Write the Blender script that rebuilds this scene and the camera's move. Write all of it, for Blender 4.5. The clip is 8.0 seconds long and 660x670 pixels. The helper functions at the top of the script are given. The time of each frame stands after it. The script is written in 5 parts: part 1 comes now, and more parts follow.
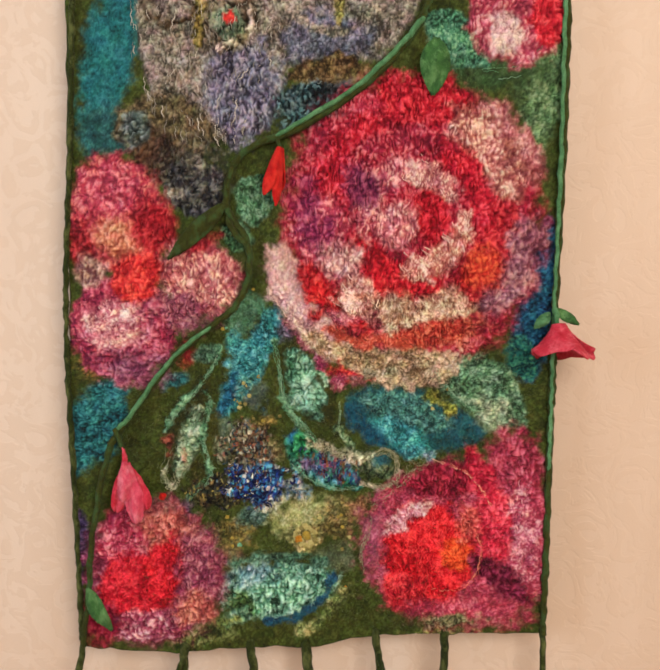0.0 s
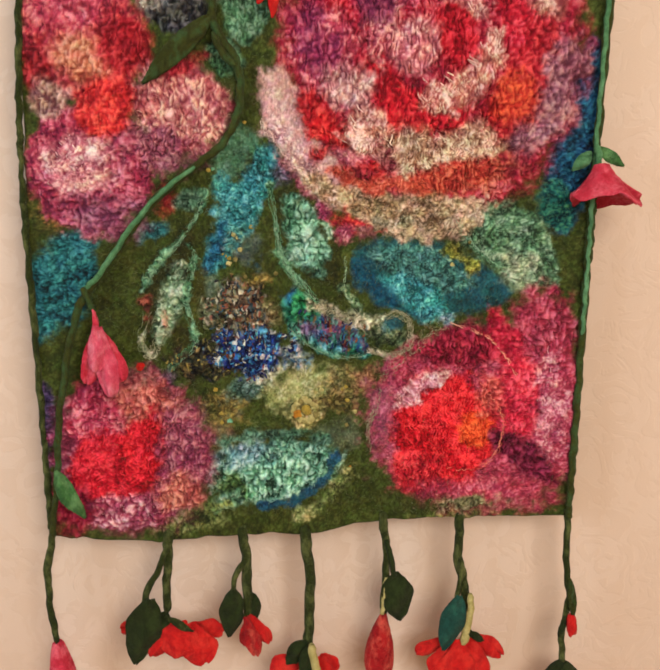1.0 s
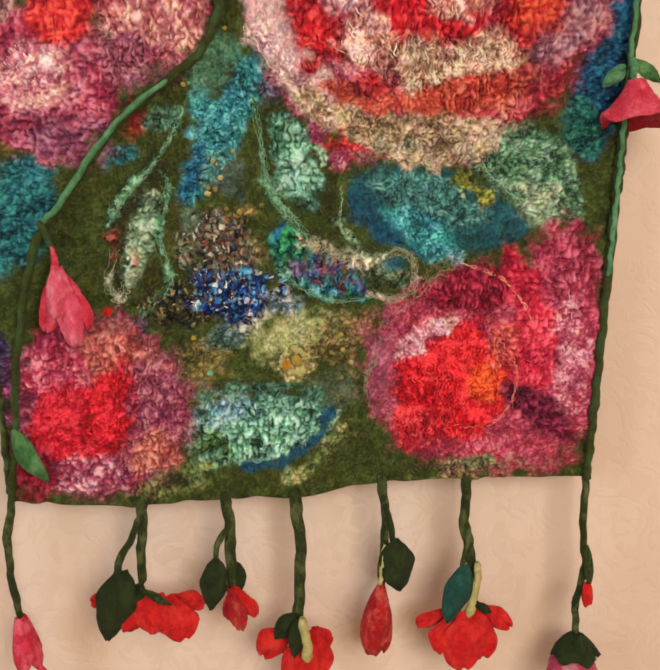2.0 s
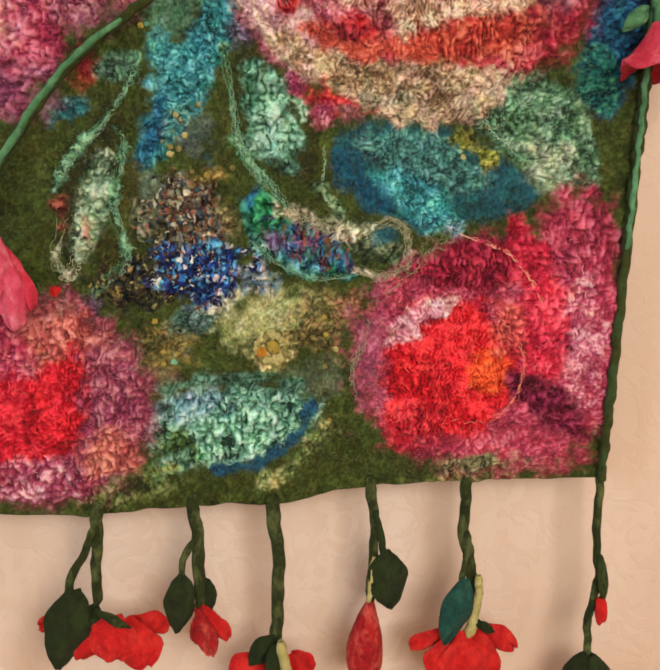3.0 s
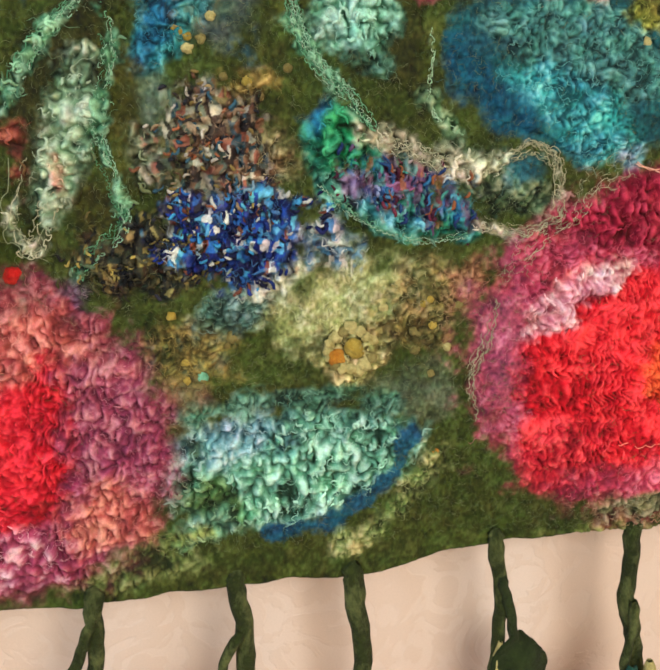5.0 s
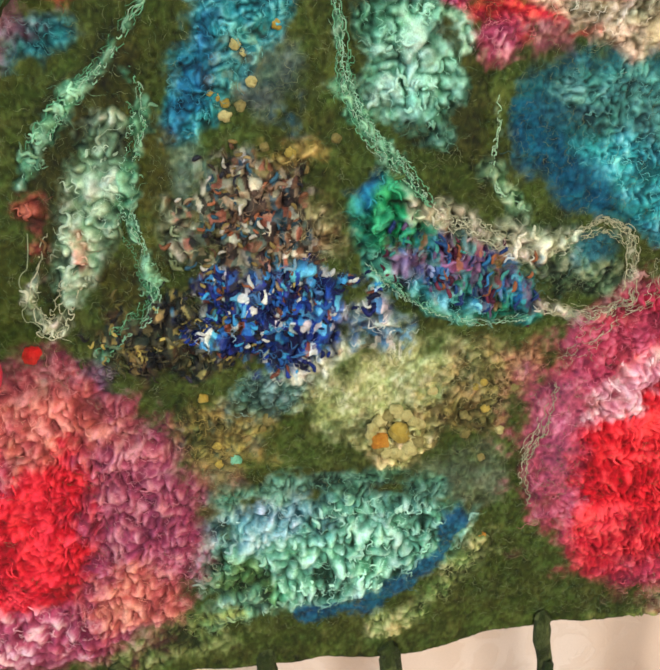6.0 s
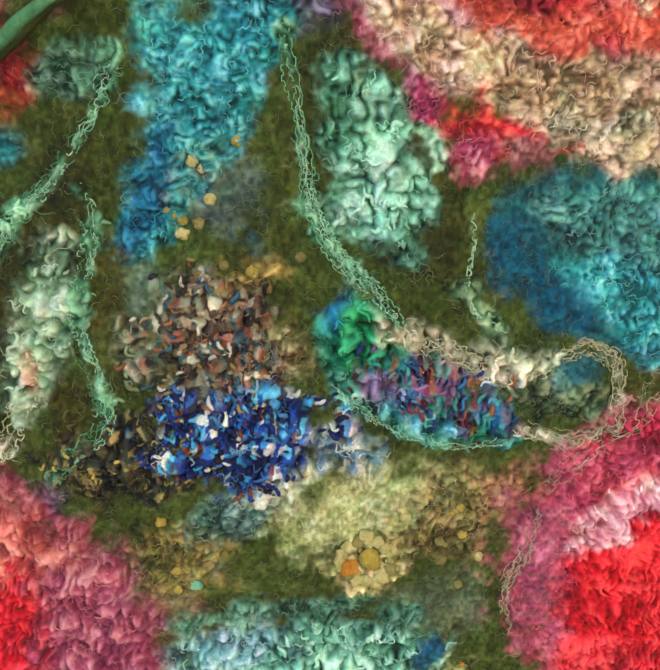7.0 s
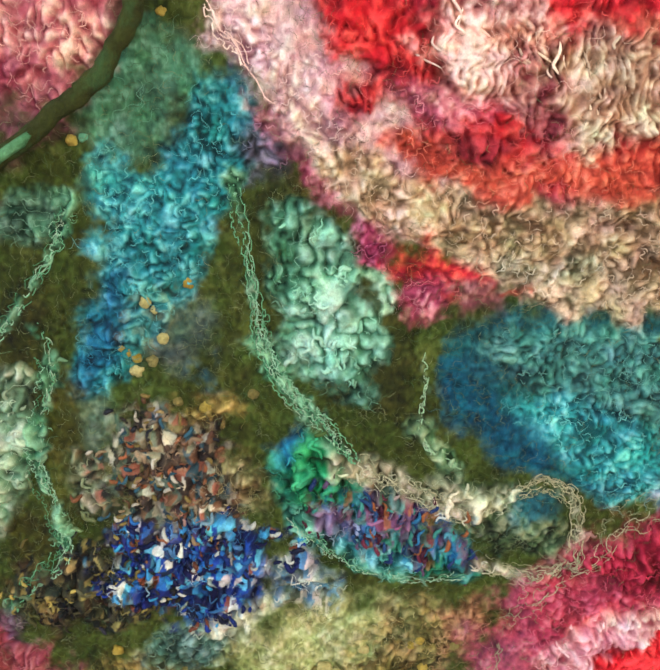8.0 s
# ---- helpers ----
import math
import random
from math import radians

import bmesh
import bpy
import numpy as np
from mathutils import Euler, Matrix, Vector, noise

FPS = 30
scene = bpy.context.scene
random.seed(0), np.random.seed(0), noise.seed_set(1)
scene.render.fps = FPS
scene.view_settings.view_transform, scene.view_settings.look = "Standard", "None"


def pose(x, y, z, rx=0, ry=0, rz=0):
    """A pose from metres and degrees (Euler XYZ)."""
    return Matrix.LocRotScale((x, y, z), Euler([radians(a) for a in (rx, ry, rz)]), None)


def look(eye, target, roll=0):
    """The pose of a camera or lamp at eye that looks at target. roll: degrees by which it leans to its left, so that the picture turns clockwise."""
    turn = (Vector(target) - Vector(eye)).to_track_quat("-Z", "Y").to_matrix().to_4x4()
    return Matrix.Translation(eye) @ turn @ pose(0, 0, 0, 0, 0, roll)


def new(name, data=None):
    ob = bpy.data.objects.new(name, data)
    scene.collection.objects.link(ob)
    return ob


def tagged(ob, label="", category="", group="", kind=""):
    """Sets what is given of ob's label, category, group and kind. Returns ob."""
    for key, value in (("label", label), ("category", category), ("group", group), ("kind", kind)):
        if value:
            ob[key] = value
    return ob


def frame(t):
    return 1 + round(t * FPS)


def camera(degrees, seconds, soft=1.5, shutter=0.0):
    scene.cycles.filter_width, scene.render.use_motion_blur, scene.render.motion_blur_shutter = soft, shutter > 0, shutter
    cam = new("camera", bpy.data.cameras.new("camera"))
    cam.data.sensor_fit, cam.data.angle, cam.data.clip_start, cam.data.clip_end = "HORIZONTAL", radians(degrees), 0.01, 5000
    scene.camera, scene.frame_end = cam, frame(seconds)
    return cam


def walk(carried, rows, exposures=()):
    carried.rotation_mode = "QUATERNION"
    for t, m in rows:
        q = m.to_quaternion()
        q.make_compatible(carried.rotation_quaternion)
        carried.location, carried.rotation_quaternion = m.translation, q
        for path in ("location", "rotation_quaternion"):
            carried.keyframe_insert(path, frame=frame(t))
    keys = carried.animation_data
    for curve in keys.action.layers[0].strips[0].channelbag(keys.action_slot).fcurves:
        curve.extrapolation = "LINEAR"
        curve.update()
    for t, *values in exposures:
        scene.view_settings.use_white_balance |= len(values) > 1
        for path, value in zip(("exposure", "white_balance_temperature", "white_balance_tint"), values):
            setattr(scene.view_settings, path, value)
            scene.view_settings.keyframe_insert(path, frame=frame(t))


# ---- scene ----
cam = camera(38.2, 8.0, soft=2.1)
PATH = [
    (0, (0.035, -1.001, 1.448), (0.015, 0.988, 1.241), 0.0),
    (0.5, (0.009, -0.936, 1.412), (0.021, 1.041, 1.106), 0.2),
    (1, (-0.011, -0.869, 1.386), (0.062, 1.085, 0.965), 0.4),
    (1.5, (-0.046, -0.812, 1.365), (0.114, 1.115, 0.857), 0.6),
    (1.7, (-0.029, -0.793, 1.37), (0.083, 1.128, 0.826), 0.7),
    (2.8, (-0.01, -0.693, 1.329), (0.1098, 1.218, 0.7904), 0.83),
    (3, (-0.016, -0.674, 1.321), (0.147, 1.248, 0.791), 0.9),
    (3.5, (0.008, -0.621, 1.304), (0.144, 1.29, 0.729), 0.6),
    (4, (-0.009, -0.561, 1.279), (0.123, 1.344, 0.682), -0.2),
    (4.5, (-0.048, -0.483, 1.272), (0.151, 1.416, 0.677), -0.8),
    (4.7, (-0.059, -0.459, 1.267), (0.167, 1.44, 0.681), -0.9),
    (5.8, (-0.063, -0.376, 1.321), (0.102, 1.46, 0.545), 0.1),
    (6, (-0.064, -0.37, 1.328), (0.098, 1.471, 0.562), 0.1),
    (6.5, (-0.057, -0.353, 1.343), (0.09, 1.499, 0.602), 0.3),
    (7, (-0.039, -0.337, 1.354), (0.078, 1.53, 0.647), 0.4),
    (7.5, (-0.017, -0.328, 1.369), (0.066, 1.556, 0.704), 0.4),
    (8, (-0.006, -0.331, 1.385), (0.028, 1.576, 0.782), 0.1),
]
# the picture brightens and cools as the camera comes close
GAIN = [(0, 0.0, 6500, 10), (1.5, 0.06, 6500, 10), (3.5, 0.16, 6450, 10), (4.5, 0.26, 6250, 8), (6.0, 0.50, 5850, 4), (8.0, 0.46, 5850, 4)]
walk(cam, [(t, look(eye, target, roll)) for t, eye, target, roll in PATH], GAIN)

# ---- light: a lamp under the ceiling and a window in the side wall ----
world = bpy.data.worlds.new("room_air")
scene.world = world
world.use_nodes = True
world.node_tree.nodes["Background"].inputs[0].default_value = (0.75, 0.85, 1.0, 1)
world.node_tree.nodes["Background"].inputs[1].default_value = 0.3


def area_lamp(name, eye, target, size_x, size_y, watts, colour):
    data = bpy.data.lights.new(name, "AREA")
    data.shape, data.size, data.size_y, data.energy, data.color = "RECTANGLE", size_x, size_y, watts, colour
    ob = new(name, data)
    ob.matrix_world = look(eye, target)
    return ob


area_lamp("window_light", (-1.95, -1.5, 1.75), (0.0, -0.2, 1.1), 1.1, 1.3, 25, (0.82, 0.93, 1.0))
area_lamp("ceiling_lamp_light", (0.75, -2.2, 2.1), (0.1, 0.0, 0.85), 1.4, 1.4, 60, (1.0, 0.885, 0.745))


# ---- materials ----
def linear(code):
    out = []
    for i in (0, 2, 4):
        c = int(code[i:i + 2], 16) / 255
        out.append(c / 12.92 if c <= 0.04045 else ((c + 0.055) / 1.055) ** 2.4)
    return np.array(out)


class Nodes:
    def __init__(self, name):
        self.mat = bpy.data.materials.new(name)
        self.mat.use_nodes = True
        self.tree = self.mat.node_tree
        self.bsdf = self.tree.nodes["Principled BSDF"]

    def node(self, kind, **inputs):
        n = self.tree.nodes.new(kind)
        for key, value in inputs.items():
            self.put(n, key.replace("_", " "), value)
        return n

    def put(self, n, key, value):
        if isinstance(value, bpy.types.NodeSocket):
            self.tree.links.new(value, n.inputs[key])
        else:
            n.inputs[key].default_value = value

    def noise(self, scale, detail=3.0, stretch=None, rough=0.6, distort=0.0):
        co = self.tree.nodes.new("ShaderNodeTexCoord").outputs["Object"]
        if stretch:
            m = self.node("ShaderNodeMapping", Scale=stretch)
            self.tree.links.new(co, m.inputs["Vector"])
            co = m.outputs[0]
        n = self.node("ShaderNodeTexNoise", Scale=scale, Detail=detail, Roughness=rough, Distortion=distort)
        self.tree.links.new(co, n.inputs["Vector"])
        return n.outputs["Fac"]

    def span(self, value, a, b, c, d):
        n = self.node("ShaderNodeMapRange")
        self.tree.links.new(value, n.inputs[0])
        for i, x in enumerate((a, b, c, d)):
            n.inputs[i + 1].default_value = x
        return n.outputs[0]

    def times(self, colour, factor):
        n = self.node("ShaderNodeVectorMath")
        n.operation = "SCALE"
        self.put(n, 0, colour)
        self.put(n, "Scale", factor)
        return n.outputs[0]

    def mix(self, fac, a, b):
        n = self.tree.nodes.new("ShaderNodeMix")
        n.data_type = "RGBA"
        for i, x in ((0, fac), (6, a), (7, b)):
            if isinstance(x, bpy.types.NodeSocket):
                self.tree.links.new(x, n.inputs[i])
            else:
                n.inputs[i].default_value = x
        return n.outputs[2]

    def add(self, a, b):
        n = self.node("ShaderNodeMath")
        n.operation = "ADD"
        self.put(n, 0, a)
        self.put(n, 1, b)
        return n.outputs[0]

    def bump(self, height, depth, strength=1.0):
        n = self.node("ShaderNodeBump", Strength=strength, Distance=depth)
        self.tree.links.new(height, n.inputs["Height"])
        self.tree.links.new(n.outputs[0], self.bsdf.inputs["Normal"])


def wool_from_attribute(name, depth, low, high, rough=0.7):
    """Felt whose colour is carried by the mesh, broken up by fibres."""
    m = Nodes(name)
    attr = m.node("ShaderNodeAttribute")
    attr.attribute_name = "Wool"
    fibre = m.noise(2000, 3, (1.0, 1.0, 0.35), 0.65, 1.5)
    fleck = m.noise(700, 3, None, 0.65, 0.8)
    cloud = m.noise(90, 2)
    k = m.add(m.span(fibre, 0.25, 0.75, low, high), m.span(fleck, 0.3, 0.7, -0.16, 0.16))
    k = m.add(k, m.span(cloud, 0.3, 0.7, -0.08, 0.08))
    m.put(m.bsdf, "Base Color", m.times(attr.outputs["Color"], k))
    m.put(m.bsdf, "Roughness", rough)
    m.put(m.bsdf, "Sheen Weight", 0.02)
    m.put(m.bsdf, "Specular IOR Level", 0.15)
    m.bump(m.add(m.span(fibre, 0, 1, 0, 0.5), fleck), depth)
    return m.mat


def wool(name, dark, light, fleck_colour=None):
    """Plain dyed felt, matted, with darker and lighter clouds."""
    m = Nodes(name)
    fibre = m.noise(1800, 3, (1.0, 1.0, 0.4), 0.7, 1.5)
    cloud = m.noise(130, 5, None, 0.7, 0.6)
    c = m.mix(m.span(cloud, 0.32, 0.68, 0, 1), (*linear(dark), 1), (*linear(light), 1))
    if fleck_colour:
        spots = m.noise(85, 4, (1.0, 1.0, 0.6), 0.7, 0.3)
        c = m.mix(m.span(spots, 0.47, 0.66, 0, 0.75), c, (*linear(fleck_colour), 1))
    m.put(m.bsdf, "Base Color", m.times(c, m.span(fibre, 0.25, 0.75, 0.72, 1.28)))
    m.put(m.bsdf, "Roughness", 0.85)
    m.put(m.bsdf, "Sheen Weight", 0.03)
    m.put(m.bsdf, "Specular IOR Level", 0.15)
    m.bump(m.add(fibre, m.span(m.noise(420, 4, None, 0.7), 0, 1, 0, 1.6)), 0.0011)
    return m.mat


FELT = wool_from_attribute("felted_wool", 0.0006, 0.74, 1.26)
SILK = wool_from_attribute("silk_locks", 0.0002, 0.85, 1.2, 0.5)
CORD = wool("green_cord_wool", "262c0e", "424a1c", "3c6038")
CORD_BRIGHT = wool("bright_green_cord_wool", "3c6a46", "5c9466", "74ac80")
CORD_DARK = wool("dark_green_cord_wool", "1c260c", "323e16", "6a7444")
LEAF_GREEN = wool("leaf_green_wool", "28502c", "44783e", "6c9c64")
LEAF_DARK = wool("dark_leaf_wool", "141e0a", "263414", "30401c")
LEAF_TEAL = wool("teal_leaf_wool", "123430", "1e5048", "2a6a5c")
RED = wool("scarlet_wool", "a80e16", "d8221f", "e03c32")
RED_MIXED = wool("scarlet_mixed_wool", "7c0814", "bc2024", "e06858")
PINK = wool("pink_wool", "b81c34", "dc405a", "ec7488")
PINK_PALE = wool("pale_pink_wool", "cc3858", "e4607c", "f090a4")
RUFFLE = wool("ruffled_pink_wool", "9c2444", "c85070", "e8b0b4")
PALE = wool("pale_yellow_wool", "a09858", "ccc488")
YELLOW = wool("yellow_wool", "8c7c30", "c4b058", "a88c30")
ORANGE = wool("orange_wool", "a86c1c", "d09c3c", "b85c1c")
OCHRE = wool("ochre_wool", "6a6434", "968e58", "7c6c38")
MINT = wool("mint_wool", "5aa080", "8ed0ac")


def wallpaper():
    m = Nodes("embossed_wallpaper")
    cloud = m.noise(3.5, 4, (1.0, 1.0, 0.35), 0.55, 0.4)
    speck = m.noise(900, 3)
    streak = m.noise(13, 3, (1.0, 1.0, 0.08), 0.5, 0.2)
    c = m.mix(m.span(cloud, 0.3, 0.7, 0, 1), (*linear("c9b5a6"), 1), (*linear("d5c6ba"), 1))
    c = m.mix(m.span(streak, 0.45, 0.7, 0, 0.4), c, (*linear("bda48f"), 1))
    scroll = m.noise(26, 2.5, None, 0.5, 2.8)
    print_ = m.span(scroll, 0.475, 0.525, 0.0, 1.0)
    c = m.mix(m.span(print_, 0, 1, 0, 0.32), c, (*linear("c4ae9c"), 1))
    m.put(m.bsdf, "Base Color", m.times(c, m.span(speck, 0.3, 0.7, 0.97, 1.03)))
    m.put(m.bsdf, "Roughness", 0.55)
    m.bump(m.add(print_, m.span(speck, 0, 1, 0, 0.6)), 0.00015)
    return m.mat


def plaster(name, dark, light):
    m = Nodes(name)
    c = m.mix(m.noise(6, 4), (*linear(dark), 1), (*linear(light), 1))
    m.put(m.bsdf, "Base Color", c)
    m.put(m.bsdf, "Roughness", 0.8)
    m.bump(m.noise(300, 3), 0.0006)
    return m.mat


WALLPAPER = wallpaper()
PLAIN_WALL = plaster("plain_wall_paint", "cbb49c", "d6c2ac")
CEILING = plaster("ceiling_paint", "dcd8d0", "e6e2da")
FLOOR = plaster("floor_wood_stain", "9a7a58", "b8966e")


# ---- mesh helpers ----
def mesh_part(name, verts, faces, material, parent=None, colours=None, label="", kind="", smooth=True):
    """One mesh object from arrays of places and quads."""
    me = bpy.data.meshes.new(name)
    verts, faces = np.asarray(verts, dtype=np.float32), np.asarray(faces, dtype=np.int32)
    n, k = len(faces), faces.shape[1]
    me.vertices.add(len(verts))
    me.vertices.foreach_set("co", verts.ravel())
    me.loops.add(n * k)
    me.loops.foreach_set("vertex_index", faces.ravel())
    me.polygons.add(n)
    me.polygons.foreach_set("loop_start", np.arange(0, n * k, k, dtype=np.int32))
    me.polygons.foreach_set("use_smooth", np.full(n, smooth))
    if colours is not None:
        a = me.color_attributes.new("Wool", "FLOAT_COLOR", "POINT")
        a.data.foreach_set("color", np.column_stack([colours, np.ones(len(colours))]).astype(np.float32).ravel())
    me.materials.append(material)
    me.update(calc_edges=True)
    me.validate()
    ob = new(name, me)
    ob.parent = parent
    return tagged(ob, label, kind=kind)


def block(name, x0, x1, y0, y1, z0, z1, material, label=""):
    v = [(x, y, z) for x in (x0, x1) for y in (y0, y1) for z in (z0, z1)]
    f = [(0, 1, 3, 2), (4, 6, 7, 5), (0, 4, 5, 1), (2, 3, 7, 6), (0, 2, 6, 4), (1, 5, 7, 3)]
    return mesh_part(name, v, f, material, None, None, label, "structure", False)


def smooth_line(points, n):
    """A soft line through a few places, n places long."""
    p = np.array(points, dtype=float)
    p = np.vstack([2 * p[0] - p[1], p, 2 * p[-1] - p[-2]])
    s = np.linspace(0, len(p) - 3 - 1e-6, n)
    i, f = s.astype(int), (s % 1)[:, None]
    a, b, c, d = p[i], p[i + 1], p[i + 2], p[i + 3]
    return 0.5 * (2 * b + (c - a) * f + (2 * a - 5 * b + 4 * c - d) * f ** 2 + (3 * b - 3 * c + d - a) * f ** 3)


def tube_data(line, radius, sides=8):
    """Verts and quads of a closed round strand."""
    line = np.asarray(line)
    radius = np.broadcast_to(np.asarray(radius, dtype=float), (len(line),))
    t = np.gradient(line, axis=0)
    t /= np.linalg.norm(t, axis=1, keepdims=True) + 1e-12
    ref = np.where(np.abs(t[:, 1:2]) > 0.9, [[1.0, 0, 0]], [[0, 1.0, 0]])
    a = np.cross(t, ref)
    a /= np.linalg.norm(a, axis=1, keepdims=True)
    b = np.cross(t, a)
    ang = np.arange(sides) * 2 * math.pi / sides
    ring = a[:, None] * np.cos(ang)[:, None] + b[:, None] * np.sin(ang)[:, None]
    v = (line[:, None] + ring * radius[:, None, None]).reshape(-1, 3)
    i, j = np.arange(len(line) - 1)[:, None] * sides, np.arange(sides)
    k = (j + 1) % sides
    f = np.stack([i + j, i + k, i + sides + k, i + sides + j], -1).reshape(-1, 4)
    return v, f


def cord(name, points, r0, r1, material, parent, label="", lumps=0.18, seed=0):
    """A hand-rolled felt cord with uneven thickness."""
    rng = np.random.default_rng(seed)
    length = np.linalg.norm(np.diff(np.array(points), axis=0), axis=1).sum()
    n = max(8, int(length / 0.004))
    line = smooth_line(points, n)
    s = np.arange(n)
    line[:, 0] += 0.0006 * np.sin(s * 0.9 + rng.random() * 6) + 0.0004 * np.sin(s * 2.1)
    lump = np.convolve(rng.normal(0, 1, n + 4), np.ones(5) / 5, "valid") * lumps
    r = np.linspace(r0, r1, n) * (1 + lump)
    r[0] *= 0.6
    r[-1] *= 0.4
    v, f = tube_data(line, r, 10)
    v += rng.normal(0, 0.00012, v.shape)
    return mesh_part(name, v, f, material, parent, None, label)


def sheet(name, place, nu, nv, thickness, material, parent, label="", seed=0):
    """A felt sheet with thickness; place(u, v) gives its middle, u from 0 to 1 and v from -1 to 1."""
    rng = np.random.default_rng(seed)
    u, v = np.meshgrid(np.linspace(0, 1, nu), np.linspace(-1, 1, nv), indexing="ij")
    p = np.stack(place(u, v), -1)
    n = np.cross(np.gradient(p, axis=0), np.gradient(p, axis=1))
    n /= np.linalg.norm(n, axis=2, keepdims=True) + 1e-9
    edge = np.minimum(1, 0.35 + 2.5 * np.minimum(np.minimum(u, 1 - u), (1 - np.abs(v)) * 0.5))[..., None]
    p = p + rng.normal(0, thickness * 0.06, p.shape)
    front, back = p + n * thickness * 0.5 * edge, p - n * thickness * 0.5 * edge
    verts = np.vstack([front.reshape(-1, 3), back.reshape(-1, 3)])
    idx = np.arange(nu * nv).reshape(nu, nv)
    q = np.stack([idx[:-1, :-1], idx[1:, :-1], idx[1:, 1:], idx[:-1, 1:]], -1).reshape(-1, 4)
    faces = [q, q[:, ::-1] + nu * nv]
    rim = np.concatenate([idx[:, 0], idx[-1, 1:], idx[-2::-1, -1], idx[0, -2:0:-1]])
    nxt = np.roll(rim, -1)
    faces.append(np.stack([rim, rim + nu * nv, nxt + nu * nv, nxt], -1))
    return mesh_part(name, verts, np.vstack(faces), material, parent, None, label)


def felt_leaf(name, base, tip, half, material, parent, y=-0.012, arch=0.006, twist=0.0, wavy=0.0, seed=0, label=""):
    """A loose felt leaf between two places on the hanging, standing off it."""
    b, t = np.array(base), np.array(tip)
    along = t - b
    side = np.array([-along[1], along[0]]) / np.linalg.norm(along)

    def place(u, v):
        w = half * np.sin(math.pi * np.clip(u, 0.02, 0.985) ** 0.85) ** 0.75 * v
        w = w * (1 + 0.5 * wavy * np.sin(u * 13 + v * 2 + seed))
        x = b[0] + along[0] * u + side[0] * w
        z = 1 + b[1] + along[1] * u + side[1] * w
        d = y - arch * np.sin(math.pi * u) + 0.25 * np.abs(w) + twist * w + 0.0012 * np.sin(u * 9 + v * 3 + seed)
        return x, d, z
    return sheet(name, place, 26, 11, 0.0028, material, parent, label, seed)


def bell(top, rim, r0, r1, count, material, parent, y=-0.01, flare=1.6, ruffle=0.1, lean=0.0, seed=0, round_=0.3, spin=0.0, closing=0.0):
    """Petals set round an axis between two places: a hanging felt blossom, open or closing again at its mouth."""
    rng = np.random.default_rng(seed)
    a = np.array([top[0], y, 1 + top[1]])
    axis = np.array([rim[0] - top[0], lean, rim[1] - top[1]])
    length = np.linalg.norm(axis)
    axis /= length
    e1 = np.cross(axis, [0, 1.0, 0])
    e1 /= np.linalg.norm(e1)
    e2 = np.cross(axis, e1)
    for i in range(count):
        mid, span = 2 * math.pi * (i + spin) / count, math.pi / count * 1.3
        lift, k = rng.uniform(-0.12, 0.14), rng.uniform(0.86, 1.12)
        phase = rng.uniform(0, 6)

        def place(u, v):
            th = mid + span * v * (0.78 + 0.22 * np.sin(math.pi * u))
            r = r0 + (r1 - r0) * (u ** flare) * (1 + lift * u) * (1 - closing * u ** 4)
            r = r * (1 + ruffle * u ** 2 * np.sin(3 * v + phase)) + 0.0014 * (i % 2)
            d = length * u * k * (1 - round_ * np.abs(v) ** 2.6 * u ** 2) + 0.0015 * np.sin(5 * v + phase) * u
            p = a + axis * d[..., None] + (e1 * np.cos(th)[..., None] + e2 * np.sin(th)[..., None]) * r[..., None]
            return p[..., 0], p[..., 1], p[..., 2]
        sheet("petal", place, 16, 15, 0.003, material, parent, "", seed + i)


def petal(base, tip, half, material, parent, y=-0.01, cup=0.3, out=0.0, seed=0, neck=0.25):
    """A felt petal that widens from a narrow base to a rounded, slightly frilled tip."""
    b, t = np.array(base), np.array(tip)
    along = t - b
    side = np.array([-along[1], along[0]]) / np.linalg.norm(along)

    def place(u, v):
        w = half * (neck + (1 - neck) * np.sin(math.pi / 2 * np.clip(u / 0.68, 0, 1)) ** 1.2)
        w = w * np.sqrt(np.clip(1 - np.clip((u - 0.6) / 0.42, 0, 1) ** 2.4, 0.004, 1)) * v
        w = w * (1 + 0.06 * np.sin(u * 11 + seed * 2.3))
        x = b[0] + along[0] * u + side[0] * w
        z = 1 + b[1] + along[1] * u + side[1] * w
        d = y - out * u + cup * np.abs(w) ** 1.5 / half ** 0.5 + 0.0016 * u * np.sin(5 * v + seed) + 0.0012 * np.sin(7 * u + 3 * v + seed)
        return x, d, z
    return sheet("petal", place, 24, 15, 0.003, material, parent, "", seed)


def knot(name, u, v, y, r, material, parent, seed=0):
    """A small lump of twisted wool."""
    rng = np.random.default_rng(seed)
    bm = bmesh.new()
    bmesh.ops.create_icosphere(bm, subdivisions=3, radius=r)
    for vert in bm.verts:
        n = noise.noise(vert.co * (1.3 / r) + Vector((seed * 3.1, 0, 0)))
        vert.co = vert.co * (1 + 0.4 * n + 0.14 * noise.noise(vert.co * (3.4 / r) + Vector((seed * 1.7, 5, 0))))
        vert.co.y *= 0.6
    co = np.array([vert.co for vert in bm.verts]) + (u, y, 1 + v)
    f = [[vert.index for vert in face.verts] for face in bm.faces]
    bm.free()
    return mesh_part(name, co, f, material, parent)


